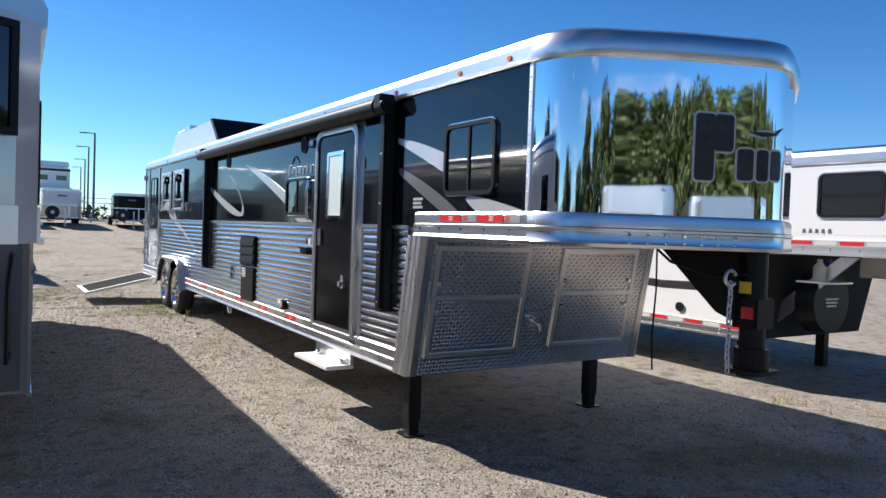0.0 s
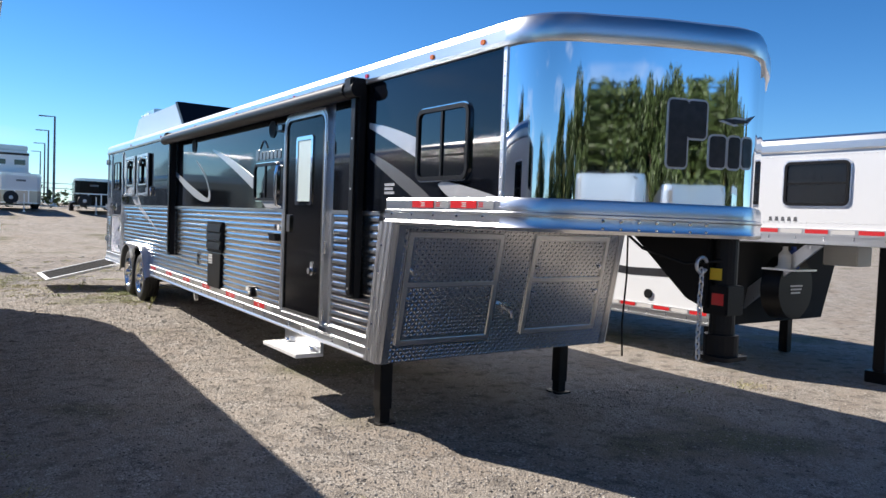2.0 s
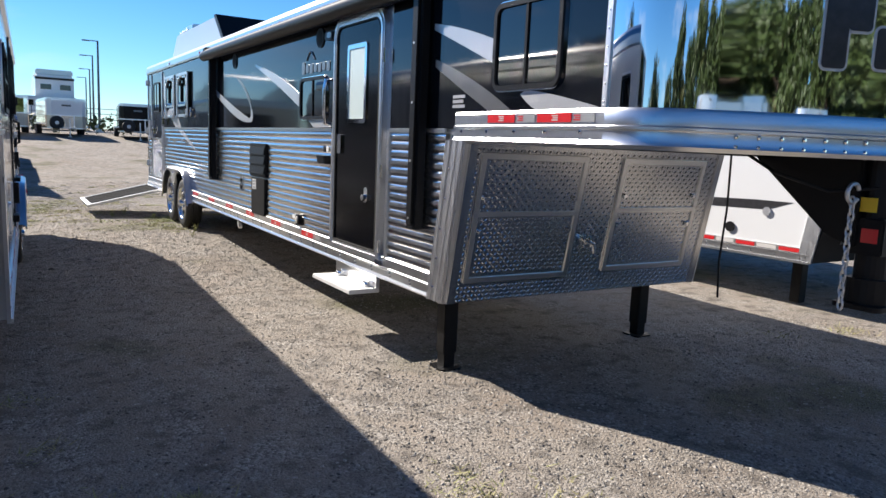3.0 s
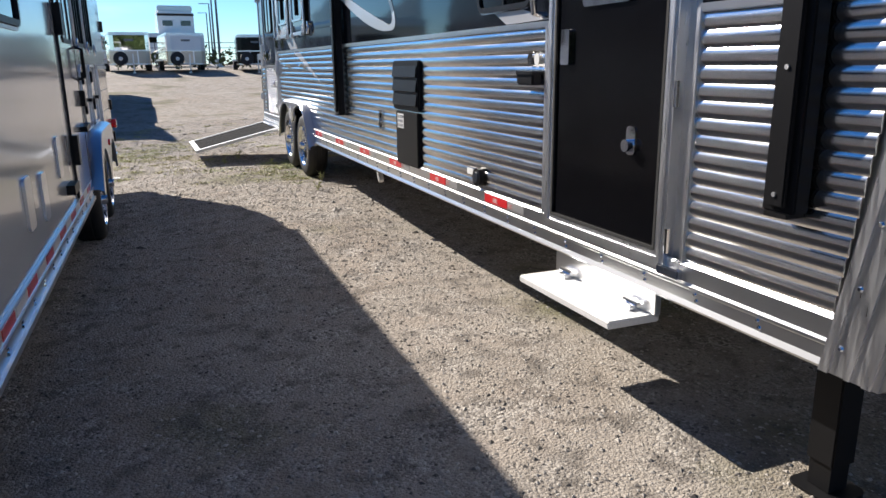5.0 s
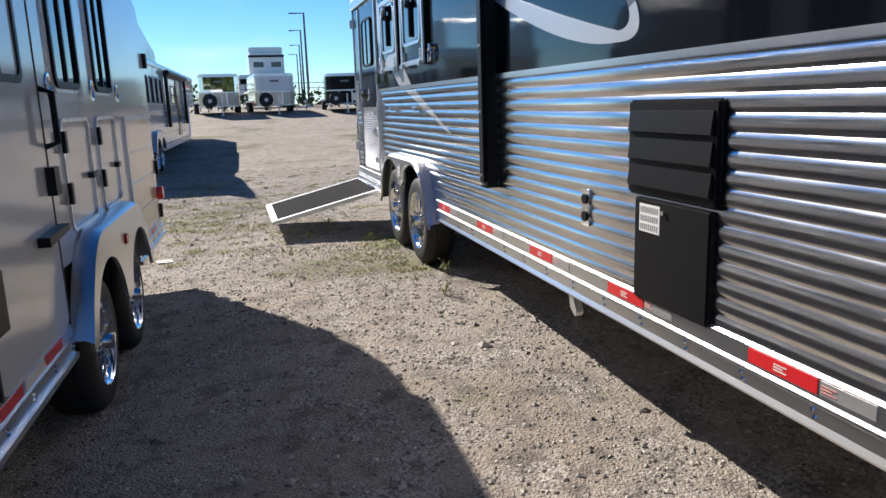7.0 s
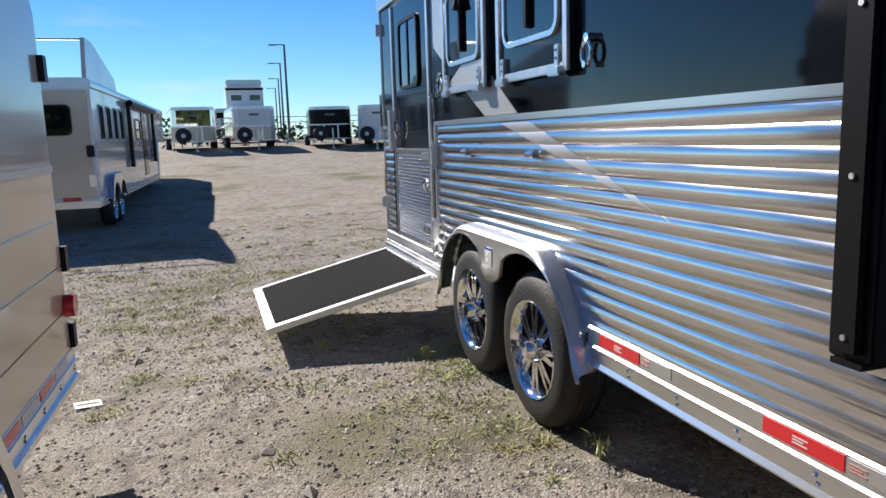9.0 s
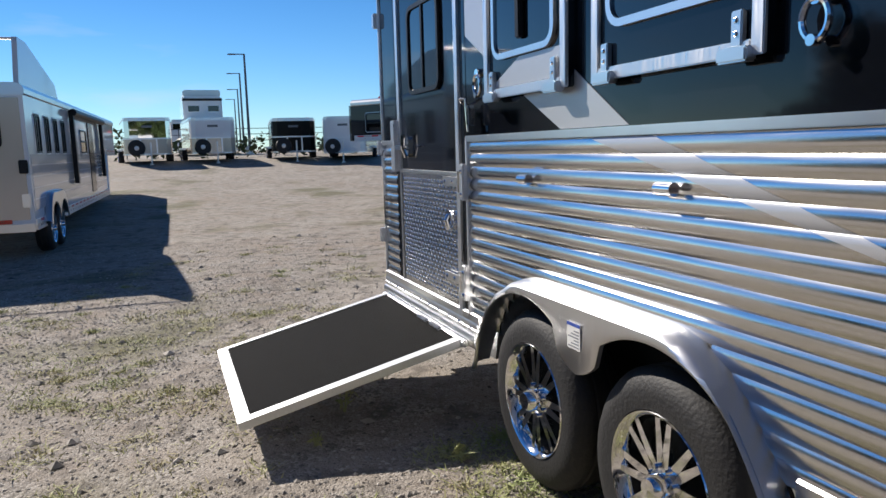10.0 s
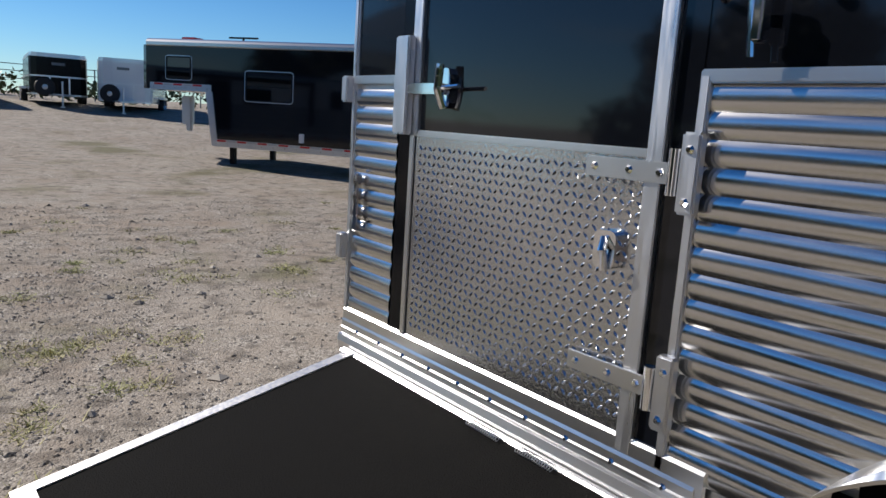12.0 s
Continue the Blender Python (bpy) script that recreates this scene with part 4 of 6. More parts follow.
fd = tp("fender", fender(), POLISHED, label="polished double wheel fender", smooth=True)
sub("paper_label", box((XS - 0.105, WM - 0.045, 0.86), (XS - 0.1025, WM + 0.045, 0.96)), PAPER, fd)
bm = bmesh.new()
for k in range(6):
    add_box(bm, (XS - 0.1062, WM - 0.036, 0.868 + 0.012 * k), (XS - 0.105, WM + 0.036 - 0.02 * (k % 3), 0.873 + 0.012 * k))
sub("label_print", bm, INK, fd)
sub("label_band", box((XS - 0.1062, WM - 0.045, 0.947), (XS - 0.105, WM + 0.045, 0.96)), BLUE, fd)
for y in (W1, W2):
    for x, s in ((XS - 0.055, -1), (XR + 0.03, 1)):
        wheel(T, (x - XC, y - 9.5, 0.388 + height(x, y)), 0.395, s)
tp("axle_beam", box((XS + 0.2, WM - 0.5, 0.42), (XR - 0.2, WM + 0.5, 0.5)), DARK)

# rear loading door with tread-plate lower half
rd = tp("loading_door", box((XS - 0.004, 14.215, 1.47), (XS + 0.03, 15.265, 2.62), 0.003), BLACK, label="black side loading door with tread-plate lower half")
sub("kick_plate", box((XS - 0.006, 14.25, 0.74), (XS + 0.03, 15.23, 1.47)), TREAD, rd)
tagged(sub("tread_bars", lugs(Vector((XS - 0.006, 15.215, 0.775)), Vector((0, -1, 0)), Vector((0, 0, 1)), 36, 25, lambda a, b: True, 0.0265, Vector((-1, 0, 0)), 0.0042, 0.0135, 0.0048), TREAD, rd), kind="stuff")
for y, w, z0 in ((14.212, 0.048, 0.70), (15.215, 0.05, 1.47)):
    sub("door_stile", box((XS - 0.018, y, z0), (XS + 0.0, y + w, 2.62), 0.003), ALU_V, rd, "aluminium door edge")
sub("kick_trim", box((XS - 0.014, 15.235, 0.73), (XS - 0.006, 15.262, 1.47), 0.003), ALU, rd)
sub("kick_trim", box((XS - 0.014, 14.26, 1.462), (XS - 0.006, 15.262, 1.484), 0.003), ALU, rd)
sub("kick_trim", box((XS - 0.014, 14.26, 0.70), (XS - 0.006, 15.262, 0.74), 0.003), ALU, rd)
wr = sub("door_window", prism(rounded(14.50, 1.965, 14.985, 2.44, 0.06), "x", XS - 0.012, XS), GLASS, rd, "dark sliding window")
sub("window_frame", ring_frame(14.475, 1.94, 15.01, 2.465, 0.075, 0.026, "x", XS - 0.022, XS - 0.006), BLACK_METAL, rd, smooth=True)
sub("mullion", box((XS - 0.02, 14.735, 1.965), (XS - 0.01, 14.76, 2.44)), BLACK_METAL, rd)
sub("dark_gap", box((XS - 0.002, 14.14, 0.7), (XS + 0.02, 14.212, 2.62)), BLACK, rd)
sub("dark_gap", box((XS - 0.002, 15.268, 0.7), (XS + 0.02, 15.343, 2.62)), BLACK_DOOR, rd)
sub("latch_bar", box((XS - 0.05, 15.245, 1.465), (XS - 0.016, 15.325, 1.80), 0.006), ALU_V, rd, "aluminium latch housing")
sub("latch_arm", box((XS - 0.045, 15.06, 1.605), (XS - 0.02, 15.26, 1.64), 0.005), CHROME, rd)
sub("latch_handle", tube([(XS - 0.045, 15.07, 1.70), (XS - 0.05, 15.07, 1.62), (XS - 0.03, 15.06, 1.56)], 0.014), CHROME, rd, smooth=True)
sub("latch_plate", prism(rounded(15.045, 1.56, 15.095, 1.69, 0.02, 3), "x", XS - 0.02, XS - 0.004), CHROME, rd)
sub("latch_pin", tube([(XS - 0.04, 15.07, 1.625), (XS - 0.06, 14.95, 1.63)], 0.007), CHROME, rd)
for z in (0.90, 1.43):
    sub("strap_hinge", box((XS - 0.026, 14.13, z - 0.026), (XS - 0.019, 14.44, z + 0.026), 0.002), ALU, rd, "aluminium strap hinge")
    sub("hinge_barrel", tube([(XS - 0.034, 14.165, z - 0.05), (XS - 0.034, 14.165, z + 0.06)], 0.016, 12), CHROME, rd, smooth=True)
    sub("hinge_plate", box((XS - 0.05, 14.095, z - 0.09), (XS - 0.02, 14.145, z + 0.1), 0.006), ALU_V, rd)
    tagged(sub("hinge_bolts", rivets([(XS - 0.026, yy, z) for yy in (14.21, 14.30, 14.41)] + [(XS - 0.05, 14.12, z + q) for q in (-0.06, 0.06)], 0.012), CHROME, rd), kind="stuff")
sub("paddle_lock", prism(rounded(14.31, 1.17, 14.38, 1.27, 0.02, 3), "x", XS - 0.035, XS - 0.006), CHROME, rd, "chrome paddle lock")
sub("paddle_finger", tube([(XS - 0.035, 14.345, 1.25), (XS - 0.055, 14.335, 1.22), (XS - 0.04, 14.335, 1.17)], 0.012), CHROME, rd)
sub("hold_back", tube([(XS, 14.11, 1.82), (XS - 0.04, 14.11, 1.84), (XS - 0.055, 14.09, 1.855), (XS - 0.055, 14.02, 1.85), (XS - 0.05, 14.005, 1.69)], 0.008), CHROME, rd, smooth=True)
sub("hold_back_spring", box((XS - 0.06, 13.985, 1.72), (XS - 0.02, 14.01, 1.82), 0.005), CHROME, rd)
hk = tp("corner_latch", box((XS - 0.035, YR - 0.1, 1.08), (XS - 0.012, YR - 0.07, 1.3), 0.006), CHROME, label="small chrome corner latch")
for z in (1.0, 1.62, 2.5):
    tp("rear_hinge", box((XS - 0.04, YR, z - 0.05), (XS + 0.0, YR + 0.045, z + 0.05), 0.006), ALU_V)
sill = tp("door_sill", prism([(XS + 0.0, 0.565), (XS - 0.03, 0.565), (XS - 0.04, 0.61), (XS - 0.034, 0.635), (XS - 0.022, 0.64), (XS - 0.02, 0.69), (XS - 0.01, 0.715), (XS, 0.715)], "y", 14.02, YR), ALU, label="bright aluminium door sill")
tagged(tp("sill_rivets", rivets([(XS - 0.021, yy, 0.665) for yy in np.arange(14.1, 15.6, 0.16)], 0.011), CHROME), kind="stuff")

# drop-down feed windows


def drop_window(y0, y1, striped):
    w = tp("drop_window", box((XS - 0.03, y0, 1.83), (XS - 0.002, y1, 2.5), 0.006), BLACK, label="drop-down feed window with aluminium frame")
    for a, b, c, e in ((y0, 1.83, y0 + 0.045, 2.5), (y1 - 0.045, 1.83, y1, 2.5), (y0 + 0.045, 2.455, y1 - 0.045, 2.5), (y0 + 0.045, 1.83, y1 - 0.045, 1.872)):
        sub("frame_bar", box((XS - 0.046, a, b), (XS - 0.03, c, e), 0.004), ALU_V, w)
    sub("pane", prism(rounded(y0 + 0.11, 2.02, y1 - 0.11, 2.42, 0.06), "x", XS - 0.036, XS - 0.03), GLASS, w)
    sub("pane_frame", ring_frame(y0 + 0.09, 1.995, y1 - 0.09, 2.445, 0.08, 0.026, "x", XS - 0.046, XS - 0.03), ALU, w, smooth=True)
    ym = (y0 + y1) / 2
    if striped:
        sub("lower_stripe", prism([(y0 + 0.05, 1.875), (y1 - 0.05, 1.875), (y1 - 0.05, 1.88), (y0 + 0.4, 1.99), (y0 + 0.05, 1.99)], "x", XS - 0.033, XS - 0.03), SILVER, w)
    for y in (y0 + 0.09, y1 - 0.09):
        sub("bracket", box((XS - 0.07, y - 0.055, 1.815), (XS - 0.028, y + 0.055, 1.855), 0.006), ALU, w)
        sub("bracket_tab", box((XS - 0.052, y - 0.02, 1.855), (XS - 0.03, y + 0.02, 1.95), 0.004), ALU, w)
        tagged(sub("bolts", rivets([(XS - 0.052, y, 1.89), (XS - 0.052, y, 1.925)], 0.009), CHROME, w), kind="stuff")
    sub("latch_knob", tube([(XS - 0.045, ym, 2.43), (XS - 0.08, ym, 2.3)], 0.02), BLACK_METAL, w)
    sub("latch_strap", box((XS - 0.06, ym - 0.02, 2.06), (XS - 0.036, ym + 0.02, 2.35), 0.006), BLACK_METAL, w, "black latch strap")
    sub("latch_ring", tube([(XS - 0.062, ym + 0.05 * math.cos(a), 2.37 + 0.065 * math.sin(a)) for a in np.linspace(0, 2 * math.pi, 17)], 0.01, 6), BLACK_METAL, w, smooth=True)
    return w


drop_window(13.08, 13.82, True)
drop_window(12.12, 12.91, False)


def ring(y, z):
    r = tp("tie_ring", tube([(XS - 0.03, y + 0.038 * math.cos(a), z - 0.02 + 0.048 * math.sin(a)) for a in np.linspace(0, 2 * math.pi, 21)], 0.009, 8), CHROME, label="chrome tie ring", smooth=True)
    sub("ring_base", tube([(XS, y, z + 0.035), (XS - 0.035, y, z + 0.035)], 0.022, 12), CHROME, r)
    sub("ring_knob", tube([(XS - 0.02, y, z - 0.068), (XS - 0.045, y, z - 0.068)], 0.014, 10), CHROME, r)


ring(11.98, 1.91), ring(13.93, 1.93)
for y in (13.46, 12.52):
    t = tp("tie_knob", tube([(XS - 0.005, y, 1.47), (XS - 0.035, y, 1.47)], 0.018, 12), BLACK_METAL, label="chrome and black tie-down knob")
    sub("knob_cap", tube([(XS - 0.03, y - 0.05, 1.47), (XS - 0.03, y + 0.03, 1.47)], 0.022, 12), CHROME, t, smooth=True)

# loading ramp
RA, RB = Vector((XS - 0.06, 0, 0.59)), Vector((1.215, 0, 0.315))


def ramp_slab(y0, y1, s0, s1, lo, hi):
    bm = bmesh.new()
    dd = RB - RA
    up = Vector((-dd.z, 0, dd.x)).normalized()
    up = up if up.z > 0 else -up
    vs = [bm.verts.new(RA + dd * s + up * o + Vector((0, y, 0))) for o in (lo, hi) for s, y in ((s0, y0), (s1, y0), (s1, y1), (s0, y1))]
    for q in ((3, 2, 1, 0), (4, 5, 6, 7), (0, 1, 5, 4), (1, 2, 6, 5), (2, 3, 7, 6), (3, 0, 4, 7)):
        bm.faces.new([vs[i] for i in q])
    return bm


rp = tp("loading_ramp", ramp_slab(14.13, 15.53, 0, 1, -0.03, 0), ALU, label="lowered ramp with black rubber mat")
sub("rubber_mat", ramp_slab(14.19, 15.485, 0.01, 0.945, 0, 0.006), MAT, rp, "black rubber mat")
for q in ((14.125, 14.19, 0, 1), (15.485, 15.535, 0, 1), (14.19, 15.485, 0.945, 1.0)):
    sub("edge_rail", ramp_slab(*q, -0.03, 0.012), DULL, rp, "bright aluminium edge")
sub("hinge_tube", tube([(XS - 0.055, 14.1, 0.58), (XS - 0.055, 15.58, 0.58)], 0.02, 10), ALU, rp)
for a in (14.4, 14.62):
    bm = bmesh.new()
    add_tube(bm, [(XS - 0.085 + 0.012 * math.cos(k * 1.05), a + 0.0016 * k, 0.60 + 0.012 * math.sin(k * 1.05)) for k in range(90)], 0.0022, 4)
    sub("hinge_spring", bm, DULL, rp)


# ---- the neighbouring trailers ----
def gooseneck_trailer(label, m, inw, L, g, zb, zt, skin, windows=(), hubs=(), lower=None, awning=None, rails=True, group="parked trailers", gn_z=1.55, width=2.4, soft=0.0):
    """A gooseneck trailer; its side lies in x = 0 and its body reaches inward along inw, from y = 0 back to L; the neck reaches to -g."""
    o = thing("gooseneck_trailer", label, "trailer", m, group)
    s = -inw

    def px(bm, pts, a, b):
        add_prism(bm, pts, "x", s * a, s * b)

    def P(name, bm, mat, label="", smooth=False, parent=None):
        return part(name, bm, mat, parent or o, label, smooth)

    bm = bmesh.new()
    if hubs:
        h0, h1 = min(hubs) - 0.45, max(hubs) + 0.45
        pts = [(0.05, zb), (h0, zb), (h0, 0.86), (h1, 0.86), (h1, zb), (L, zb), (L, zt - soft * 0.7), (L - soft * 0.35, zt - soft * 0.2), (L - soft, zt), (-g, zt), (-g, gn_z), (-0.15, gn_z)]
    else:
        pts = [(0.05, zb), (L, zb), (L, zt), (-g, zt), (-g, gn_z), (-0.15, gn_z)]
    px(bm, pts, -width, 0.0)
    P("body", bm, skin)
    # rounded V nose
    bm = bmesh.new()
    c = -width / 2
    add_prism(bm, [(s * x, y) for x, y in ((0, -g), (0, -g - 0.12), (-0.08, -g - 0.26), (-0.2, -g - 0.34), (c + 0.2, -g - 0.78), (c, -g - 0.84), (c - 0.2, -g - 0.78), (-width + 0.2, -g - 0.34), (-width + 0.08, -g - 0.26), (-width, -g - 0.12), (-width, -g))], "z", gn_z, zt)
    P("nose", bm, skin)
    cap = [(0.0, zt - 0.02), (0.024, zt), (0.026, zt + 0.07), (0.0, zt + 0.12), (-0.06, zt + 0.15), (-0.14, zt + 0.16), (-width + 0.14, zt + 0.16), (-width + 0.06, zt + 0.15), (-width, zt + 0.12), (-width - 0.026, zt + 0.07), (-width - 0.024, zt), (-width, zt - 0.02)]
    bm = bmesh.new()
    add_prism(bm, [(s * x, z) for x, z in cap], "y", -g - 0.1, L + 0.01 - soft * 1.3)
    P("roof", bm, ALU, "bright rounded roof")
    if rails:
        for y0, y1, z in ((0.0, min(hubs) - 0.5 if hubs else L, zb - 0.01), (max(hubs) + 0.5 if hubs else L - 0.02, L, zb - 0.01), (-g, -0.05, gn_z - 0.01)):
            bm = bmesh.new()
            px(bm, [(y0, z), (y1, z), (y1, z + 0.16), (y0, z + 0.16)], 0.0, 0.014)
            px(bm, [(y0, z), (y1, z), (y1, z + 0.025), (y0, z + 0.025)], 0.014, 0.03)
            px(bm, [(y0, z + 0.085), (y1, z + 0.085), (y1, z + 0.1), (y0, z + 0.1)], 0.014, 0.024)
            r = P("rail", bm, ALU, "aluminium rail with reflector strips")
            y = y0 + 0.12
            k = 0
            while y + 0.3 < y1:
                bm = bmesh.new()
                px(bm, [(y, z + 0.11), (y + 0.24, z + 0.11), (y + 0.24, z + 0.152), (y, z + 0.152)], 0.014, 0.017)
                P("reflector", bm, RED if k % 2 == 0 else WHITE_TAPE, parent=r)
                y += 0.27
                k += 1
            tagged(P("rail_rivets", rivets([(s * 0.014, yy, z + q) for yy in np.arange(y0 + 0.1, y1, 0.3) for q in (0.05, 0.07)], 0.011, "x", s), CHROME, parent=r), kind="stuff")
        bm = bmesh.new()
        px(bm, [(-0.02, zb), (0.14, zb), (-0.02, gn_z), (-0.2, gn_z)], 0.0, 0.02)
        P("front_corner", bm, ALU_V)
    for y0, z0, y1, z1 in windows:
        bm = bmesh.new()
        px(bm, rounded(y0 + 0.02, z0 + 0.02, y1 - 0.02, z1 - 0.02, 0.05, 3), 0.0, 0.006)
        w = P("window", bm, GLASS, "dark tinted window")
        bm = ring_frame(y0, z0, y1, z1, 0.06, 0.03, "x", 0.0, s * 0.02)
        P("window_frame", bm, BLACK_METAL, smooth=True, parent=w)
        bm = ring_frame(y0 - 0.02, z0 - 0.02, y1 + 0.02, z1 + 0.02, 0.08, 0.016, "x", 0.0, s * 0.008)
        P("frame_edge", bm, ALU_V, smooth=True, parent=w)
        bm = bmesh.new()
        if y1 - y0 > z1 - z0:
            px(bm, [(y0 + 0.03, (z0 + z1) / 2 - 0.01), (y1 - 0.03, (z0 + z1) / 2 - 0.01), (y1 - 0.03, (z0 + z1) / 2 + 0.012), (y0 + 0.03, (z0 + z1) / 2 + 0.012)], 0.006, 0.016)
        else:
            ym = (y0 + y1) / 2
            px(bm, [(ym - 0.012, z0 + 0.03), (ym + 0.012, z0 + 0.03), (ym + 0.012, z1 - 0.03), (ym - 0.012, z1 - 0.03)], 0.006, 0.016)
        P("mullion", bm, BLACK_METAL, parent=w)
    if hubs:
        hm, half = sum(hubs) / 2, (max(hubs) - min(hubs)) / 2 + 0.5
        bm = bmesh.new()
        cols = []
        n = 44
        for i in range(n + 1):
            y = hm - half + 2 * half * i / n
            u = abs(y - hm)
            top = 0.98 - 0.45 * max(0.0, (u - half + 0.5) / 0.5) ** 2.3
            c2 = min(hubs, key=lambda q: abs(q - y))
            a = 0.43 ** 2 - (y - c2) ** 2
            arch = 0.38 + math.sqrt(a) if a > 0 else 0.48
            if u < 0.14:
                arch = min(arch, 0.74)
            arch = max(min(arch, top - 0.012), 0.47)
            cols.append([bm.verts.new((s * d, y, z)) for d, z in ((0, top), (0.06, top), (0.1, top - 0.02), (0.105, arch), (0.085, arch))])
        for a, b in zip(cols, cols[1:]):
            for k in range(4):
                bm.faces.new((a[k], a[k + 1], b[k + 1], b[k]))
        P("fender", bm, ALU, "aluminium wheel fender", True)
        bm = bmesh.new()
        px(bm, [(h0, zb), (h1, zb), (h1, 0.87), (h0, 0.87)], -0.36, -0.33)
        P("wheel_bay", bm, DARK)
        for y in hubs:
            wheel(o, (s * 0.04, y, 0.37), 0.36, s)
            wheel(o, (s * (-width - 0.04), y, 0.37), 0.36, -s)
    for q in (-0.35, -width + 0.35):
        P("landing_leg", box((s * q - 0.06, 0.25, 0.0), (s * q + 0.06, 0.37, zb), 0.006), BLACK_METAL)
    if lower:
        lower(o, P, px, s)
    if awning:
        a0, a1 = awning
        aw = P("awning", tube([(s * 0.1, a0, zt - 0.06), (s * 0.1, a1, zt - 0.06)], 0.07, 12), BLACK_METAL, "rolled black awning", True)
        for y in (a0, a1 - 0.16):
            bm = bmesh.new()
            px(bm, [(y, 1.0), (y + 0.16, 1.0), (y + 0.16, zt - 0.02), (y, zt - 0.02)], 0.02, 0.1)
            P("awning_arm", bm, BLACK_METAL, parent=aw)
    return o


def seam(P, px, y0, z0, y1, z1, mat=DARK, d=0.003):
    bm = bmesh.new()
    px(bm, [(y0, z0), (y1, z0), (y1, z1), (y0, z1)], 0.0, d)
    return P("seam", bm, mat)


# the white trailer close by, whose shadow falls on the gravel
def near_details(o, P, px, s):
    for a, b in ((3.42, 4.32),):
        bm = bmesh.new()
        px(bm, rounded(a, 0.62, b, 2.4, 0.05, 3), 0.0, 0.012)
        dr = P("door", bm, SKIN, "white door with black hinges")
        for z in (0.85, 1.7):
            bm = bmesh.new()
            px(bm, [(a - 0.05, z), (a + 0.05, z), (a + 0.05, z + 0.2), (a - 0.05, z + 0.2)], 0.012, 0.05)
            P("hinge", bm, BLACK_METAL, parent=dr)
        bm = bmesh.new()
        px(bm, [(b - 0.06, 1.2), (b + 0.02, 1.2), (b + 0.02, 1.32), (b - 0.06, 1.32)], 0.012, 0.05)
        px(bm, [(b - 0.3, 1.02), (b + 0.02, 1.04), (b + 0.02, 1.07), (b - 0.3, 1.06)], 0.012, 0.06)
        P("latch", bm, BLACK_METAL, "black door latch", parent=dr)
        P("grab_handle", tube([(0, b + 0.02, 1.65), (s * 0.06, b + 0.02, 1.63), (s * 0.06, b + 0.02, 1.42), (0, b + 0.02, 1.4)], 0.014), BLACK_METAL, parent=dr, smooth=True)
        bm = bmesh.new()
        px(bm, [(a - 0.012, 0.6), (a + 0.006, 0.6), (a + 0.006, 2.42), (a - 0.012, 2.42)], 0.0, 0.014)
        px(bm, [(b - 0.006, 0.6), (b + 0.012, 0.6), (b + 0.012, 2.42), (b - 0.006, 2.42)], 0.0, 0.014)
        P("door_gap", bm, DARK, parent=dr)
    for a, b in ((4.62, 5.22), (5.42, 5.98)):
        bm = ring_frame(a, 0.98, b, 1.52, 0.06, 0.02, "x", 0, s * 0.012)
        h = P("hatch", bm, ALU_V, "rounded hatch outline", True)
        for z, y in ((1.12, a), (1.36, a)):
            bm = bmesh.new()
            px(bm, [(y - 0.02, z), (y + 0.02, z), (y + 0.02, z + 0.1), (y - 0.02, z + 0.1)], 0.01, 0.03)
            P("hinge", bm, BLACK_METAL, parent=h)
        bm = bmesh.new()
        px(bm, [(b - 0.12, 1.2), (b - 0.04, 1.2), (b - 0.04, 1.23), (b - 0.12, 1.23)], 0.0, 0.03)
        P("latch", bm, BLACK_METAL, parent=h)
    for y in (4.42, 5.3, 6.05):
        P("tie_ring", tube([(s * 0.03, y + 0.045 * math.cos(a), 1.66 + 0.05 * math.sin(a)) for a in np.linspace(0, 2 * math.pi, 15)], 0.008, 6), CHROME, smooth=True)
    for k in range(4):
        z = 0.6 + 0.22 * k
        bm = bmesh.new()
        px(bm, [(6.35, z), (7.62, z), (7.62, z + 0.21), (6.35, z + 0.21)], 0.0, 0.01)
        P("rear_lower_panel", bm, CREAM, "tan ribbed rear panel")
    bm = bmesh.new()
    px(bm, [(6.33, 0.58), (6.36, 0.58), (6.36, 1.5), (6.33, 1.5)], 0.0, 0.016)
    px(bm, [(6.33, 1.48), (7.65, 1.48), (7.65, 1.51), (6.33, 1.51)], 0.0, 0.016)
    P("panel_trim", bm, ALU_V)
    P("tail_lamp", tube([(s * 0.0, 7.6, 0.84), (s * 0.06, 7.6, 0.84)], 0.055, 14), LAMP_RED, "round red side lamp", True)
    P("marker_lamp", tube([(s * 0.1, 5.35, 0.82), (s * 0.115, 5.35, 0.82)], 0.03, 10), LAMP_RED)
    for z in (0.62, 1.0, 1.9):
        bm = bmesh.new()
        px(bm, [(7.64, z), (7.7, z), (7.7, z + 0.12), (7.64, z + 0.12)], -0.02, 0.03)
        P("rear_hinge", bm, BLACK_METAL)
    for y, z in ((1.5, 0.78), (1.95, 0.74), (2.65, 0.86)):
        bm = bmesh.new()
        px(bm, rounded(y, z, y + 0.16, z + 0.24, 0.03, 3), 0.0, 0.012)
        P("inlet_cover", bm, ALU_V if y < 1.9 else WHITE)
    bm = bmesh.new()
    px(bm, [(2.9, 0.72), (3.15, 0.72), (3.15, 0.78), (2.9, 0.78)], 0.0, 0.05)
    P("outlet_box", bm, BLACK_METAL)
    # narrow window in the nose and its reflectors
    na, nb = Vector((-s * 0.2, -1.95 - 0.34)), Vector((-s * 1.0, -1.95 - 0.78))
    nd = (nb - na).normalized()
    no = Vector((nd.y, -nd.x)) if -nd.x * 1 < 0 else Vector((-nd.y, nd.x))
    no = no if no.y < 0 else -no

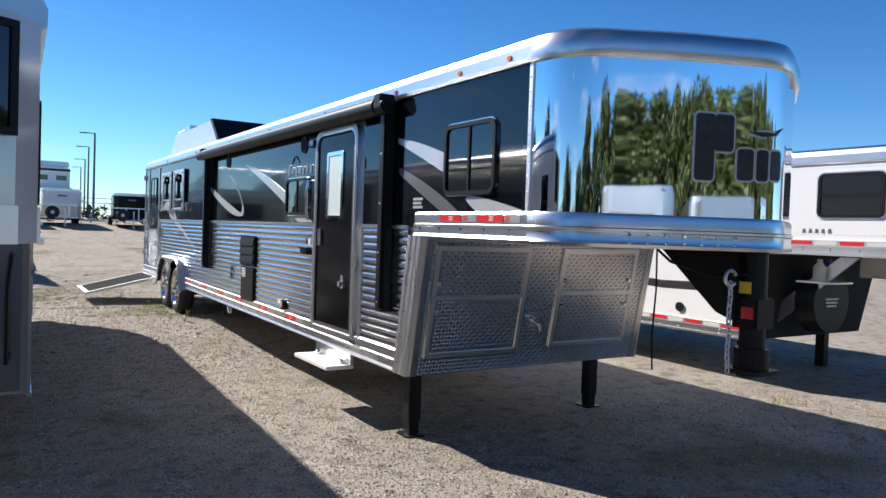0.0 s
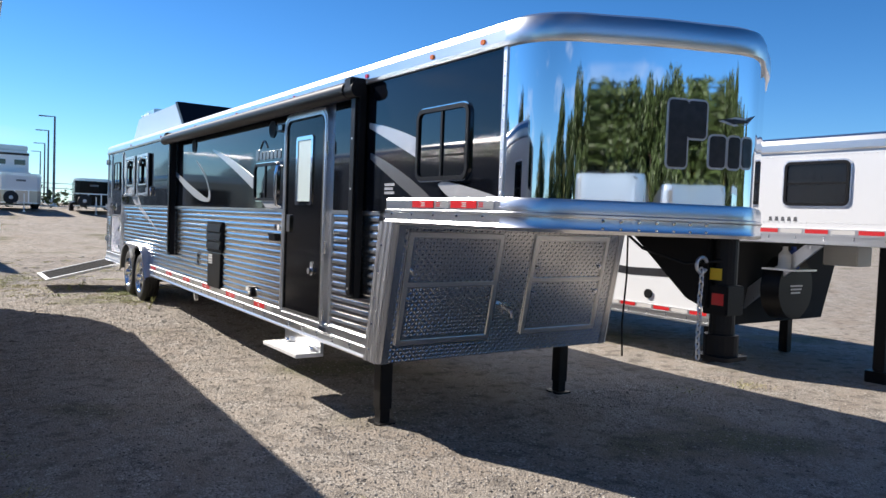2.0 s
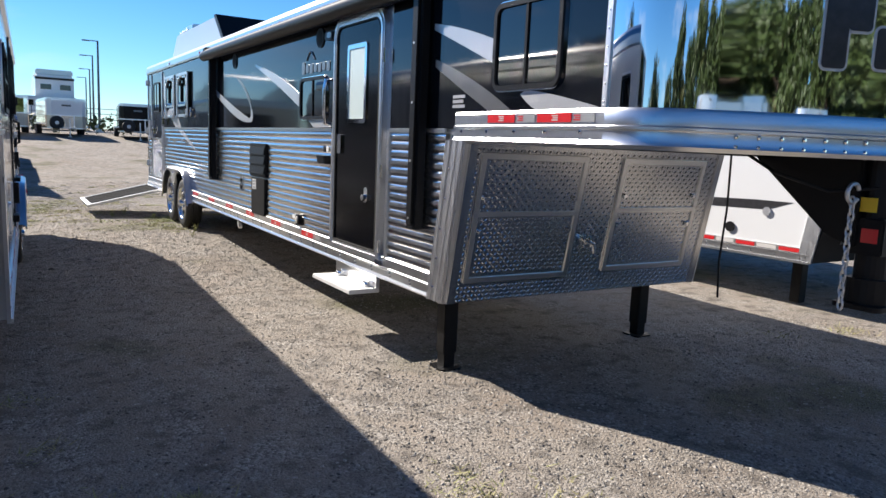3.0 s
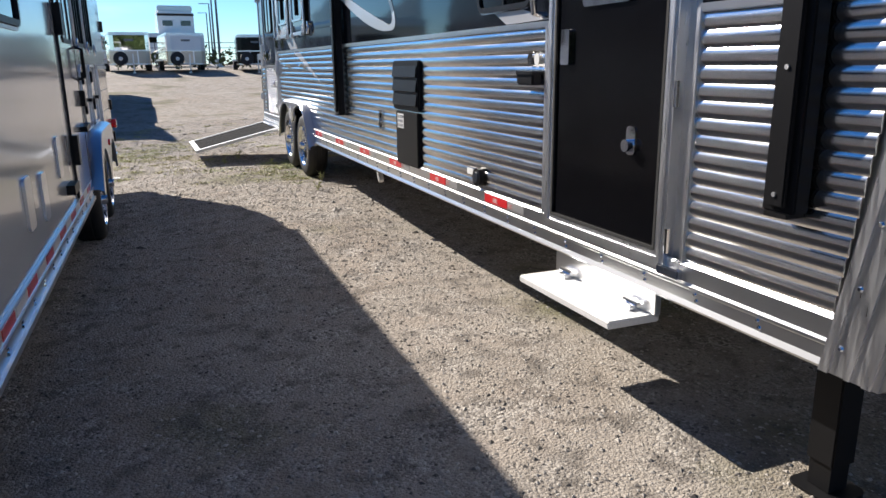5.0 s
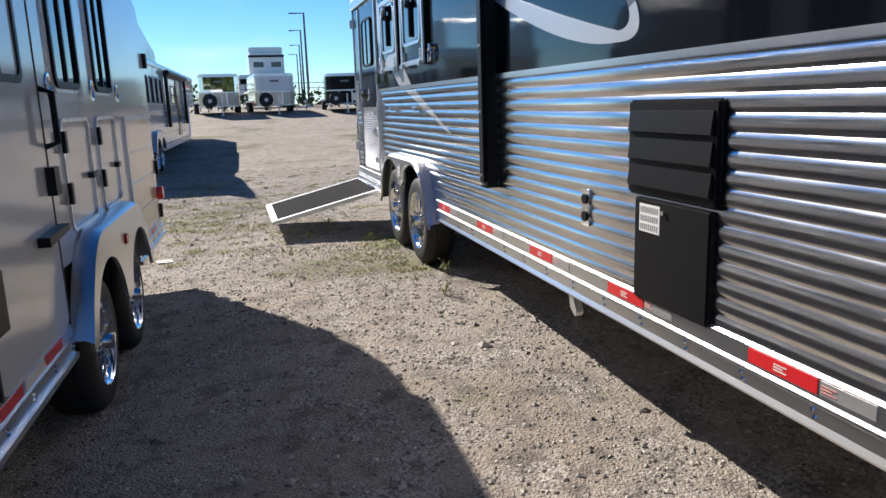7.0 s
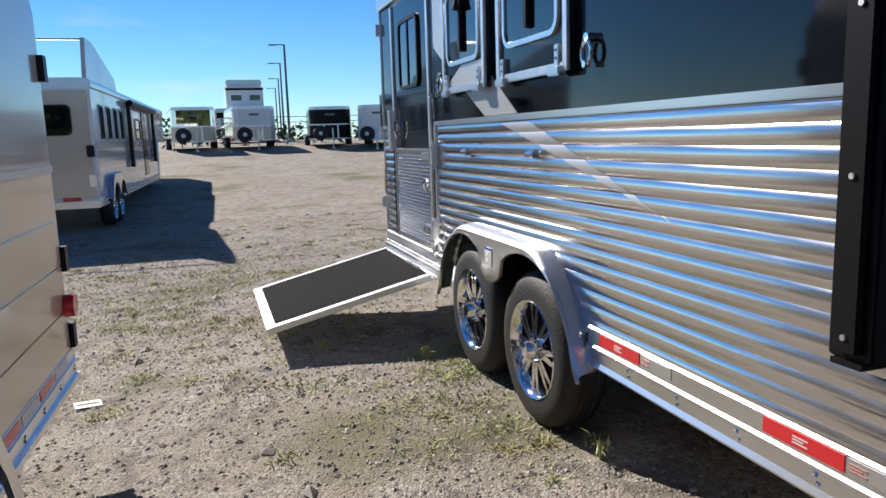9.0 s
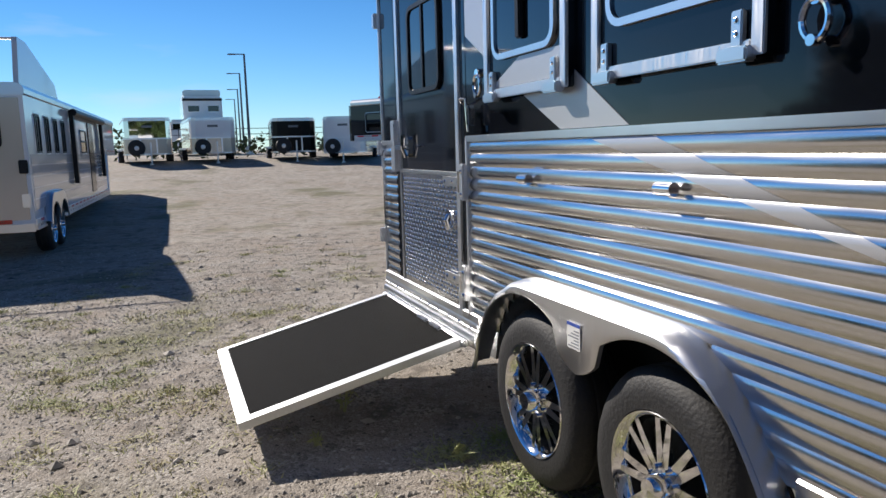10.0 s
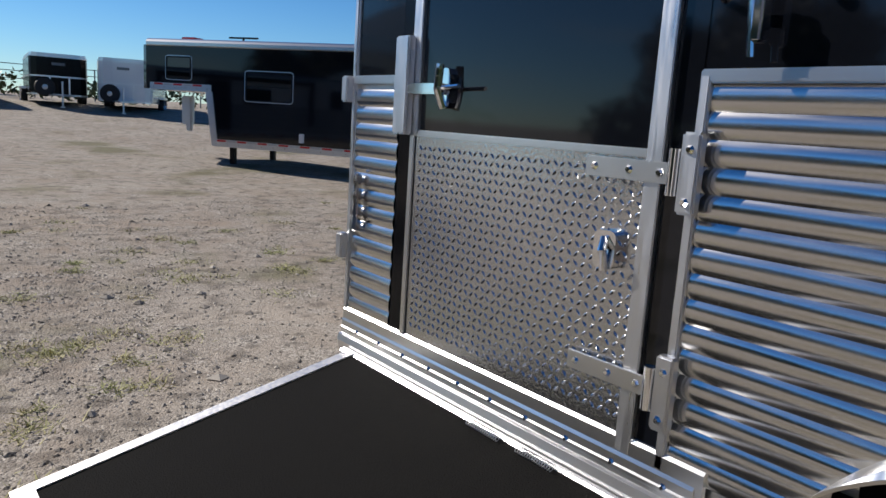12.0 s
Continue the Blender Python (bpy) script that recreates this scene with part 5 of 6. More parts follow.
    def on_face(t0, t1, z0, z1, d):
        bm = bmesh.new()
        q = [na + nd * t0, na + nd * t1, na + nd * t1 + no * d, na + nd * t0 + no * d]
        add_prism(bm, [(v.x, v.y) for v in q], "z", z0, z1)
        return bm
    P("nose_window", on_face(-0.1, 0.5, 2.0, 2.38, 0.016), GLASS, "dark window in the nose")
    for q in ((-0.13, -0.1, 1.97, 2.41), (0.5, 0.53, 1.97, 2.41), (-0.1, 0.5, 1.97, 2.0), (-0.1, 0.5, 2.38, 2.41)):
        P("nose_window_frame", on_face(*q, 0.026), BLACK_METAL)
    P("nose_rail", on_face(-0.14, 0.95, 1.55, 1.7, 0.02), ALU)
    for k in range(4):
        P("reflector", on_face(0.02 + 0.2 * k, 0.12 + 0.2 * k, 1.66, 1.7, 0.024), RED)
    # sloping front
    bm = bmesh.new()
    add_prism(bm, [(-0.0, 0.5), (0.03, 0.5), (-0.17, 1.5), (-0.2, 1.5)], "x", -s * 0.04, -s * 2.36)
    P("front_panel", bm, TREAD)
    bm = bmesh.new()
    add_tube(bm, [(-s * 0.1, -0.06, 0.75), (-s * 0.12, -0.2, 0.72), (-s * 0.12, -0.3, 1.2), (-s * 0.1, -0.24, 1.4)], 0.012, 6)
    P("cable", bm, BLACK_METAL)


near = gooseneck_trailer("white and silver horse trailer with aluminium fenders on gravel", pose(-0.02, 5.5, -0.02, 0, 0, -1.7), -1, 7.68, 1.95, 0.47, 2.45, SKIN,
                         ((-1.55, 1.72, -0.75, 2.22), (1.0, 1.68, 2.0, 2.14), (3.62, 1.66, 4.12, 2.36), (4.62, 1.66, 5.12, 2.36), (5.5, 1.66, 6.0, 2.36)), (4.83, 5.83), near_details, gn_z=1.55, soft=0.35)


# the white trailer beyond the mirror nose
def right_details(o, P, px, s):
    bm = bmesh.new()
    px(bm, [(0.25, 1.12), (0.55, 1.02), (1.3, 1.0), (2.4, 1.06), (3.4, 1.02), (3.4, 1.12), (2.4, 1.16), (1.3, 1.1), (0.7, 1.12)], 0.0, 0.003)
    P("graphic_stripe", bm, LOGO, "black swept stripe")
    for y, z, r, mm in ((1.0, 0.78, 0.06, BLACK_METAL), (0.55, 1.0, 0.05, ALU_V)):
        P("inlet", tube([(0, y, z), (s * 0.02, y, z)], r, 14), mm, "round inlet")
    bm = bmesh.new()
    add_prism(bm, [(-0.0, 0.5), (0.03, 0.5), (-0.17, 1.5), (-0.2, 1.5)], "x", -s * 0.05, -s * 2.36)
    P("front_panel", bm, DARK)
    P("spare_wheel_cover", tube([(-s * 0.75, -0.3, 0.98), (-s * 0.75, -0.52, 0.98)], [0.38, 0.36], 28), BLACK_METAL, "black spare wheel cover", True)
    bm = bmesh.new()
    for k in range(3):
        add_box(bm, (-s * (0.62 + 0.01 * k), -0.522, 1.0 - 0.04 * k), (-s * (0.88 - 0.02 * k), -0.526, 1.02 - 0.04 * k))
    P("cover_print", bm, PAPER)
    P("battery_box", box((-s * 1.25, -0.95, 1.26), (-s * 1.6, -0.55, 1.5), 0.012), PAPER, "white battery box")
    P("shelf", box((-s * 0.3, -0.75, 1.2), (-s * 0.75, -0.35, 1.22)), ALU)
    for k in (0.42, 0.6):
        P("jug", tube([(-s * k, -0.55, 1.22), (-s * k, -0.55, 1.38), (-s * k, -0.55, 1.43), (-s * k, -0.55, 1.47)], [0.07, 0.07, 0.03, 0.03], 12), BLUE if k > 0.5 else PAPER, "plastic jug on a shelf", True)
    P("neck_jack", box((-s * 1.2 - 0.06, -1.35, 0.12), (-s * 1.2 + 0.06, -1.23, 1.55), 0.008), BLACK_METAL)
    P("jack_foot", prism(rounded(-s * 1.2 - 0.12, -1.41, -s * 1.2 + 0.12, -1.17, 0.03), "z", -0.01, 0.12), BLACK_METAL)
    bm = bmesh.new()
    px(bm, [(-0.95, 1.5), (-0.75, 1.5), (-0.02, 0.9), (-0.02, 0.68)], -0.5, -0.46)
    P("neck_brace", bm, ALU_V)
    bm = bmesh.new()
    for k in range(5):
        px(bm, [(-0.62 - 0.07 * k, 1.755), (-0.58 - 0.07 * k, 1.755), (-0.585 - 0.07 * k, 1.8), (-0.61 - 0.07 * k, 1.8)], 0.0, 0.003)
    P("model_marks", bm, GREY)
    tagged(P("skin_rivets", rivets([(0, y, z) for y in np.arange(-1.9, 2.0, 0.06) for z in (1.74, 2.44)], 0.006, "x", s), ALU), kind="stuff")


gooseneck_trailer("white gooseneck trailer with a black stripe and covered spare wheel", pose(7.2, 5.1, 0), 1, 9.0, 1.9, 0.5, 2.5, WHITE, ((-1.42, 1.92, -0.74, 2.38),), (5.5, 6.4), right_details, gn_z=1.53)


# the white trailer whose back faces us
def far_details(o, P, px, s):
    R = 10.2
    bm = bmesh.new()
    add_box(bm, (-s * 0.06, R, 0.62), (-s * 2.34, R + 0.02, 2.4), 0.005)
    P("rear_door", bm, CREAM, "cream rear door")
    w = P("rear_window", prism(rounded(-s * 1.2 - 0.85, 1.7, -s * 1.2 + 0.3, 2.15, 0.07), "y", R + 0.02, R + 0.028), GLASS)
    P("rear_window_frame", ring_frame(-s * 1.2 - 0.88, 1.67, -s * 1.2 + 0.33, 2.18, 0.09, 0.03, "y", R + 0.02, R + 0.035), BLACK_METAL, smooth=True)
    for q in (0.3, 0.85, 1.7):
        P("tail_lamp", box((-s * q, R + 0.01, 0.57), (-s * (q + 0.28), R + 0.04, 0.63)), LAMP_RED, "red tail lamp")
    P("rear_bumper", box((-s * 0.0, R, 0.44), (-s * 2.4, R + 0.05, 0.56), 0.01), ALU)
    for z in (0.8, 1.3):
        P("rear_hinge", box((-s * 0.02, R + 0.02, z), (-s * 0.14, R + 0.05, z + 0.2), 0.01), DARK if z > 1 else ALU)
    P("roof_pod", prism([(R - 0.1, 2.6), (R - 3.4, 2.6), (R - 3.2, 2.85), (R - 0.9, 3.3), (R - 0.3, 3.3)], "x", -s * 0.05, -s * 0.12), SKIN, "pale roof pod side")
    P("roof_pod", prism([(R - 0.1, 2.6), (R - 3.4, 2.6), (R - 3.2, 2.85), (R - 0.9, 3.3), (R - 0.3, 3.3)], "x", -s * 2.3, -s * 2.36), SKIN, "pale roof pod side")
    P("pod_rail", tube([(-s * 0.1, R - 0.35, 3.28), (-s * 2.3, R - 0.35, 3.28)], 0.02), ALU)
    for k in range(5):
        bm = bmesh.new()
        px(bm, [(0.3, 0.75 + 0.17 * k), (R - 0.1, 0.75 + 0.17 * k), (R - 0.1, 0.9 + 0.17 * k), (0.3, 0.9 + 0.17 * k)], 0.0, 0.008)
        P("lower_panel", bm, SKIN)
    bm = bmesh.new()
    px(bm, rounded(2.7, 0.7, 3.5, 2.3, 0.06, 3), 0.0, 0.02)
    P("entry_door", bm, BLACK_DOOR)


far = gooseneck_trailer("white horse trailer seen from behind with a black awning", pose(-0.5, 33.0, 0.1, 0, 0, 178.0), 1, 10.2, 2.4, 0.47, 2.46, WHITE,
                        ((9.2, 1.6, 9.6, 2.2), (8.4, 1.6, 8.8, 2.2), (7.6, 1.6, 8.0, 2.2), (6.8, 1.6, 7.2, 2.2), (3.9, 1.6, 4.8, 2.1)), (8.2, 9.0), far_details, (1.2, 6.2))


def dark_details(o, P, px, s):
    P("air_conditioner", prism([(3.6, 2.8), (4.5, 2.8), (4.45, 3.1), (3.75, 3.12), (3.62, 3.0)], "x", -s * 0.8, -s * 1.5, 0.03), BLACK_METAL, "black roof air conditioner")
    P("roof_fan", box((-s * 0.9, -1.6, 2.81), (-s * 1.25, -1.2, 2.95), 0.02), LAMP_RED, "red roof vent")
    P("antenna", tube([(-s * 1.0, 0.1, 2.8), (-s * 1.0, 0.1, 2.95)], 0.025), BLACK_METAL)
    P("antenna_arm", box((-s * 0.97, -0.3, 2.95), (-s * 1.03, 0.5, 2.99), 0.01), BLACK_METAL)
    P("coupler", box((-s * 1.1, -1.75, 0.85), (-s * 1.3, -1.5, 1.55), 0.02), DULL, "grey steel coupler")
    P("coupler_jack", box((-s * 0.95, -1.5, 0.7), (-s * 1.05, -1.35, 1.55), 0.02), DULL)
    bm = bmesh.new()
    px(bm, [(2.25, 0.66), (2.37, 0.66), (2.37, 0.86), (2.25, 0.86)], 0, 0.02)
    P("outlet", bm, PAPER)


gooseneck_trailer("black gooseneck trailer with white neck and roof", pose(7.12, 29.6, 0.2, 0, 0, 213), -1, 8.5, 1.75, 0.45, 2.66, BLACK, ((-1.3, 1.9, -0.6, 2.42), (0.85, 1.5, 2.05, 2.15)), (6.2, 7.0), dark_details, gn_z=1.66)


# small bumper-pull trailers in a row
def small_trailer(label, x, y, turn=0, front=WHITE, side=ALU_V, top=MIRROR, slats=False, tall=1.95, length=5.0, w=2.0, dome=0.0):
    z = height(x, y)
    o = thing("stock_trailer", label, "trailer", pose(x, y, z, 0, 0, turn), "row of small trailers")
    h = w / 2
    plan = [(-h, 0.35), (-h + 0.06, 0.16), (-h + 0.25, 0.03), (-0.4, 0), (0.4, 0), (h - 0.25, 0.03), (h - 0.06, 0.16), (h, 0.35), (h, length), (-h, length)]
    part("body", prism(plan, "z", 0.42, 1.12), front, o)
    part("upper_body", prism(plan, "z", 1.12, tall + dome, dome), top, o, "shiny upper front", dome > 0)
    if not dome:
        part("roof", prism([(px_ * 0.97, py_ + 0.02) for px_, py_ in plan], "z", tall, tall + 0.09), ALU, o)
    for zz in (0.42, 1.1) + (() if dome else (tall - 0.06,)):
        part("band", prism([(a * 1.008, b - 0.008) for a, b in plan], "z", zz, zz + 0.06), ALU, o)
    for a in (-0.32, 0.34):
        part("front_post", box((a - 0.03, -0.03, 0.42), (a + 0.03, 0.0, 1.12), 0.006), ALU, o)
    part("spare_tyre", lathe([(0, 0.1), (-0.02, 0.2), (0.0, 0.32), (0.06, 0.36), (0.14, 0.36), (0.18, 0.3)], 24), RUBBER, o, "black spare tyre", True).matrix_basis = pose(-0.5, -0.16, 0.72, 0, 0, 90)
    part("spare_rim", lathe([(0.04, 0.2), (0.02, 0.1), (0.0, 0.001)], 16), DULL, o, "", True).matrix_basis = pose(-0.5, -0.16, 0.72, 0, 0, 90)
    part("tongue", prism([(-0.5, 0.1), (-0.04, -1.0), (0.04, -1.0), (0.5, 0.1)], "z", 0.4, 0.46), DULL, o)
    part("jack", tube([(0.05, -0.6, 0.02), (0.05, -0.6, 0.95)], 0.035), DULL, o)
    part("jack_foot", tube([(0.05, -0.6, -0.02), (0.05, -0.6, 0.03)], 0.09, 10), DULL, o)
    for q in (-1, 1):
        wheel(o, (q * (h + 0.2), length * 0.55, 0.33), 0.33, q)
        wheel(o, (q * (h + 0.2), length * 0.55 + 0.8, 0.33), 0.33, q)
        part("fender", box((q * h, length * 0.55 - 0.4, 0.62), (q * (h + 0.24), length * 0.55 + 1.2, 0.72), 0.03), ALU, o)
        if slats:
            for k in range(8):
                part("slat", box((q * (h + 0.015), 0.4, 0.5 + 0.18 * k), (q * (h + 0.002), length - 0.1, 0.62 + 0.18 * k)), ALU, o)
    part("badge", box((-0.25, -0.01, tall - 0.35), (0.2, 0.0, tall - 0.25)), GREY, o)
    return o


small_trailer("pale small trailer with a shiny front and spare tyre", 0.45, 45, 4, CREAM)
small_trailer("pale small trailer with white top and spare tyre", 3.2, 45, 3, CREAM, top=WHITE)
small_trailer("dark small trailer with a grey top", 6.72, 44.5, -6, BLACK_DOOR, top=BLACK_DOOR, tall=1.9)
small_trailer("white slatted stock trailer", 8.8, 43.5, -22, WHITE, top=WHITE, slats=True, tall=2.0, length=6)
# parked behind, seen in the mirror nose
small_trailer("white trailer with a domed front", 1.2, -6.0, 180, SKIN, top=POLISHED, tall=2.35, length=7, w=2.6, dome=0.24)
small_trailer("white trailer with a domed front", 5.0, -7.0, 174, SKIN, top=POLISHED, tall=2.2, length=7, w=2.5, dome=0.24)
small_trailer("silver trailer with a shiny front", 9.0, -6.6, 184, ALU_V, tall=2.4, length=6, w=2.4)


# tall white coach far off
def coach():
    z = height(4, 66) - 0.05
    o = thing("motor_coach", "tall white coach with dark windows behind the trailers", "vehicle", pose(3.9, 66, z))
    part("upper_body", box((-1.3, 0, 2.2), (1.4, 8, 4.3), 0.12), WHITE, o)
    part("lower_body", box((-2.3, -1.2, 0.4), (1.6, 8, 2.6), 0.15), WHITE, o)
    part("roof_pod", box((-1.25, 0.4, 4.3), (1.35, 7, 4.75), 0.08), SKIN, o)
    part("dark_band", box((-1.32, -0.02, 3.95), (1.42, 0.0, 4.12)), DARK, o)
    for x0, x1, z0, z1, yy in ((-0.95, -0.2, 3.2, 3.6, -0.02), (0.4, 1.15, 3.2, 3.6, -0.02), (-2.1, -1.5, 1.9, 2.3, -1.22)):
        part("window", box((x0, yy, z0), (x1, yy + 0.03, z1), 0.01), GLASS, o)
    for x in (-1.6, 1.0):
        wheel(o, (x, -0.4, 0.45), 0.45, -1)


coach()


def street_lamp(x, y, top):
    z = height(x, y)
    o = thing("street_lamp", "tall thin dark lamp post with a short arm", "lamp post", pose(x, y, z), "row of lamp posts")
    part("pole", tube([(0, 0, -0.05), (0, 0, top - z)], [0.11, 0.07], 10), POLE, o)
    part("arm", box((-1.0, -0.05, top - z - 0.07), (0.05, 0.05, top - z), 0.01), POLE, o)
    part("lamp_head", box((-1.15, -0.14, top - z - 0.09), (-0.55, 0.14, top - z - 0.01), 0.03), POLE, o)
    part("base", tube([(0, 0, -0.03), (0, 0, 0.6)], 0.28, 12), DULL, o)


for x, y, t in ((6.96, 65, 8.6), (8.1, 80, 8.8), (9.4, 96, 8.7), (10.6, 113, 8.8)):
    street_lamp(x, y, t)


def fence():
    o = thing("rail_fence", "thin metal rail fence along the lot", "fence", pose(0, 58, 0))
    for k in range(18):
        x = -16 + 3.0 * k
        part("post", box((x - 0.03, -0.03, height(x, 58) - 0.1), (x + 0.03, 0.03, 3.15)), POLE, o)
    for z in (2.35, 2.75, 3.1):
        part("rail", box((-17, -0.02, z), (38, 0.02, z + 0.04)), POLE, o)


fence()


def leaf_cloud(n, blobs, size, seed, flat=1.0):
    """Many small leaf clumps round a set of centres (centre, radius)."""
    rng = np.random.default_rng(seed)
    verts, faces = [], []
    for c, r in blobs:
        k = int(n * r * r)
        d = rng.normal(size=(k, 3))
        d /= np.linalg.norm(d, axis=1)[:, None]
        rad = r * (0.55 + 0.5 * rng.random(k)) * (0.8 + 0.35 * np.sin(d[:, 0] * 5 + seed) * np.cos(d[:, 2] * 4))
        p = np.array(c) + d * rad[:, None] * np.array((1, 1, flat))
        u = rng.normal(size=(k, 3))
        u /= np.linalg.norm(u, axis=1)[:, None]
        w = np.cross(u, rng.normal(size=(k, 3)))
        w /= np.linalg.norm(w, axis=1)[:, None]
        s = size * (0.5 + rng.random(k))[:, None]
        quad = np.stack([p - u * s, p + w * s * 0.55, p + u * s, p - w * s * 0.55], 1).reshape(-1, 3)
        b = len(verts)
        verts += quad.tolist()
        faces += [(b + 4 * i, b + 4 * i + 1, b + 4 * i + 2, b + 4 * i + 3) for i in range(k)]
    return verts, faces


def plain_mesh(name, verts, faces, mat, parent=None):
    me = bpy.data.meshes.new(name)
    me.from_pydata(verts, [], faces)
    me.materials.append(mat)
    ob = new(name, me)
    ob.parent = parent
    return ob


hv, hf = leaf_cloud(60, [((x, 54 + 1.5 * math.sin(x), 2.0), 1.15 + 0.3 * math.sin(x * 2.1)) for x in np.arange(-9, 34, 1.2)], 0.16, 3, 0.7)
hedge = tagged(plain_mesh("hedge", hv, hf, LEAF), "dark unclipped hedge along the fence", "hedge", kind="stuff")


def tree(seed, mat, tall=9.0):
    rng = random.Random(seed)
    o = thing("tree", "broad leafy green tree at the edge of the lot", "tree", None, "trees behind")
    bm = bmesh.new()
    add_tube(bm, [(0, 0, -0.1), (0.08, 0.05, tall * 0.25), (0.0, 0.12, tall * 0.5), (0.1, 0, tall * 0.8)], [0.32, 0.24, 0.17, 0.05], 9)
    blobs = [((0, 0, tall * 0.78), tall * 0.2)]
    for k in range(9):
        a, up = k * 2.4 + rng.random(), tall * (0.25 + 0.06 * k)
        rr = tall * (0.28 - 0.018 * k) * (0.8 + 0.4 * rng.random())
        e = (math.cos(a) * rr, math.sin(a) * rr, up + tall * 0.12)
        add_tube(bm, [(0.04, 0.05, up), (e[0] * 0.5, e[1] * 0.5, up + tall * 0.09), e], [0.09, 0.06, 0.02], 6)
        blobs.append((e, tall * (0.12 + 0.06 * rng.random())))
    part("trunk", bm, BARK, o, "rough brown trunk and limbs")
    v, f = leaf_cloud(420, blobs, 0.17, seed, 0.85)
    plain_mesh("crown", v, f, mat, o)
    return o


models = [tree(1, LEAF, 9.5), tree(2, LEAF2, 8.0), tree(5, LEAF, 11.0)]
for i, mo in enumerate(models):
    mo.matrix_basis = pose(2 + 7 * i, -24 - i, -1.5)
rng0 = random.Random(9)
for i in range(20):
    x = -1.5 + 1.9 * i + rng0.uniform(-0.8, 0.8)
    y = -24 + rng0.uniform(-3, 2)
    copy_thing(models[(i * 2) % 3], pose(x, y, -1.2 - 0.9 * (i % 3), 0, 0, rng0.uniform(0, 360)))
for i in range(7):
    copy_thing(models[i % 3], pose(-19 + rng0.uniform(-2, 2), 6 + 3.6 * i, -3.6 - 0.6 * (i % 2), 0, 0, rng0.uniform(0, 360)))


for i in range(9):
    a = i / 8
    copy_thing(models[(i + 1) % 3], pose(-3.5 - 17 * a, -23 + 21 * a ** 1.4 + rng0.uniform(-1, 1), -1.6 - 4.6 * a, 0, 0, rng0.uniform(0, 360)))


# ---- loose stones and grass on the ground ----
def stones(n, area, lo, hi, seed):
    rng = np.random.default_rng(seed)
    x = area[0] + (area[1] - area[0]) * rng.random(n)
    y = area[2] + (area[3] - area[2]) * rng.random(n)
    r = lo + (hi - lo) * rng.random(n) ** 3
    base = np.array([(1, 0, 0), (0, 1, 0), (-1, 0, 0), (0, -1, 0), (0, 0, 0.75), (0, 0, -0.4)])
    tri = ((0, 1, 4), (1, 2, 4), (2, 3, 4), (3, 0, 4))
    verts, faces = [], []
    ang = rng.random(n) * 6.28
    jit = 0.65 + 0.7 * rng.random((n, 6, 1))
    for i in range(n):
        c, s = math.cos(ang[i]), math.sin(ang[i])
        q = base * jit[i] * r[i] * (1, 1, 0.6)
        z = height(x[i], y[i]) + r[i] * 0.12
        verts += [(x[i] + a * c - b * s * 0.8, y[i] + a * s + b * c * 0.8, z + d) for a, b, d in q]
        faces += [tuple(6 * i + k for k in t) for t in tri]
    return verts, faces


def island_material():
    m = STONE.copy()
    m.name = "mixed_gravel"
    n, l = m.node_tree.nodes, m.node_tree.links
    g, r = n.new("ShaderNodeNewGeometry"), n.new("ShaderNodeValToRGB")
    r.color_ramp.elements[0].color, r.color_ramp.elements[1].color = (0.09, 0.08, 0.07, 1), (0.52, 0.475, 0.415, 1)
    l.new(g.outputs["Random Per Island"], r.inputs[0])
    l.new(r.outputs[0], n["Principled BSDF"].inputs["Base Color"])
    return m


GRAVEL = island_material()
for n_, area, lo, hi, seed in ((42000, (-0.4, 3.6, 1.0, 12.0), 0.004, 0.016, 1), (30000, (-2.5, 7.0, 8.0, 24.0), 0.006, 0.024, 2), (9000, (-1.5, 7.0, 1.0, 9.0), 0.005, 0.016, 3), (420, (-1.8, 4.0, 9.0, 24.0), 0.015, 0.06, 4), (16000, (-2.6, 2.4, 12.0, 20.0), 0.006, 0.02, 5), (16000, (1.5, 8.0, 0.5, 5.0), 0.006, 0.017, 6)):
    v, f = stones(n_, area, lo, hi, seed)
    tagged(plain_mesh("gravel", v, f, GRAVEL), "loose grey and tan gravel stones", "gravel", kind="stuff")


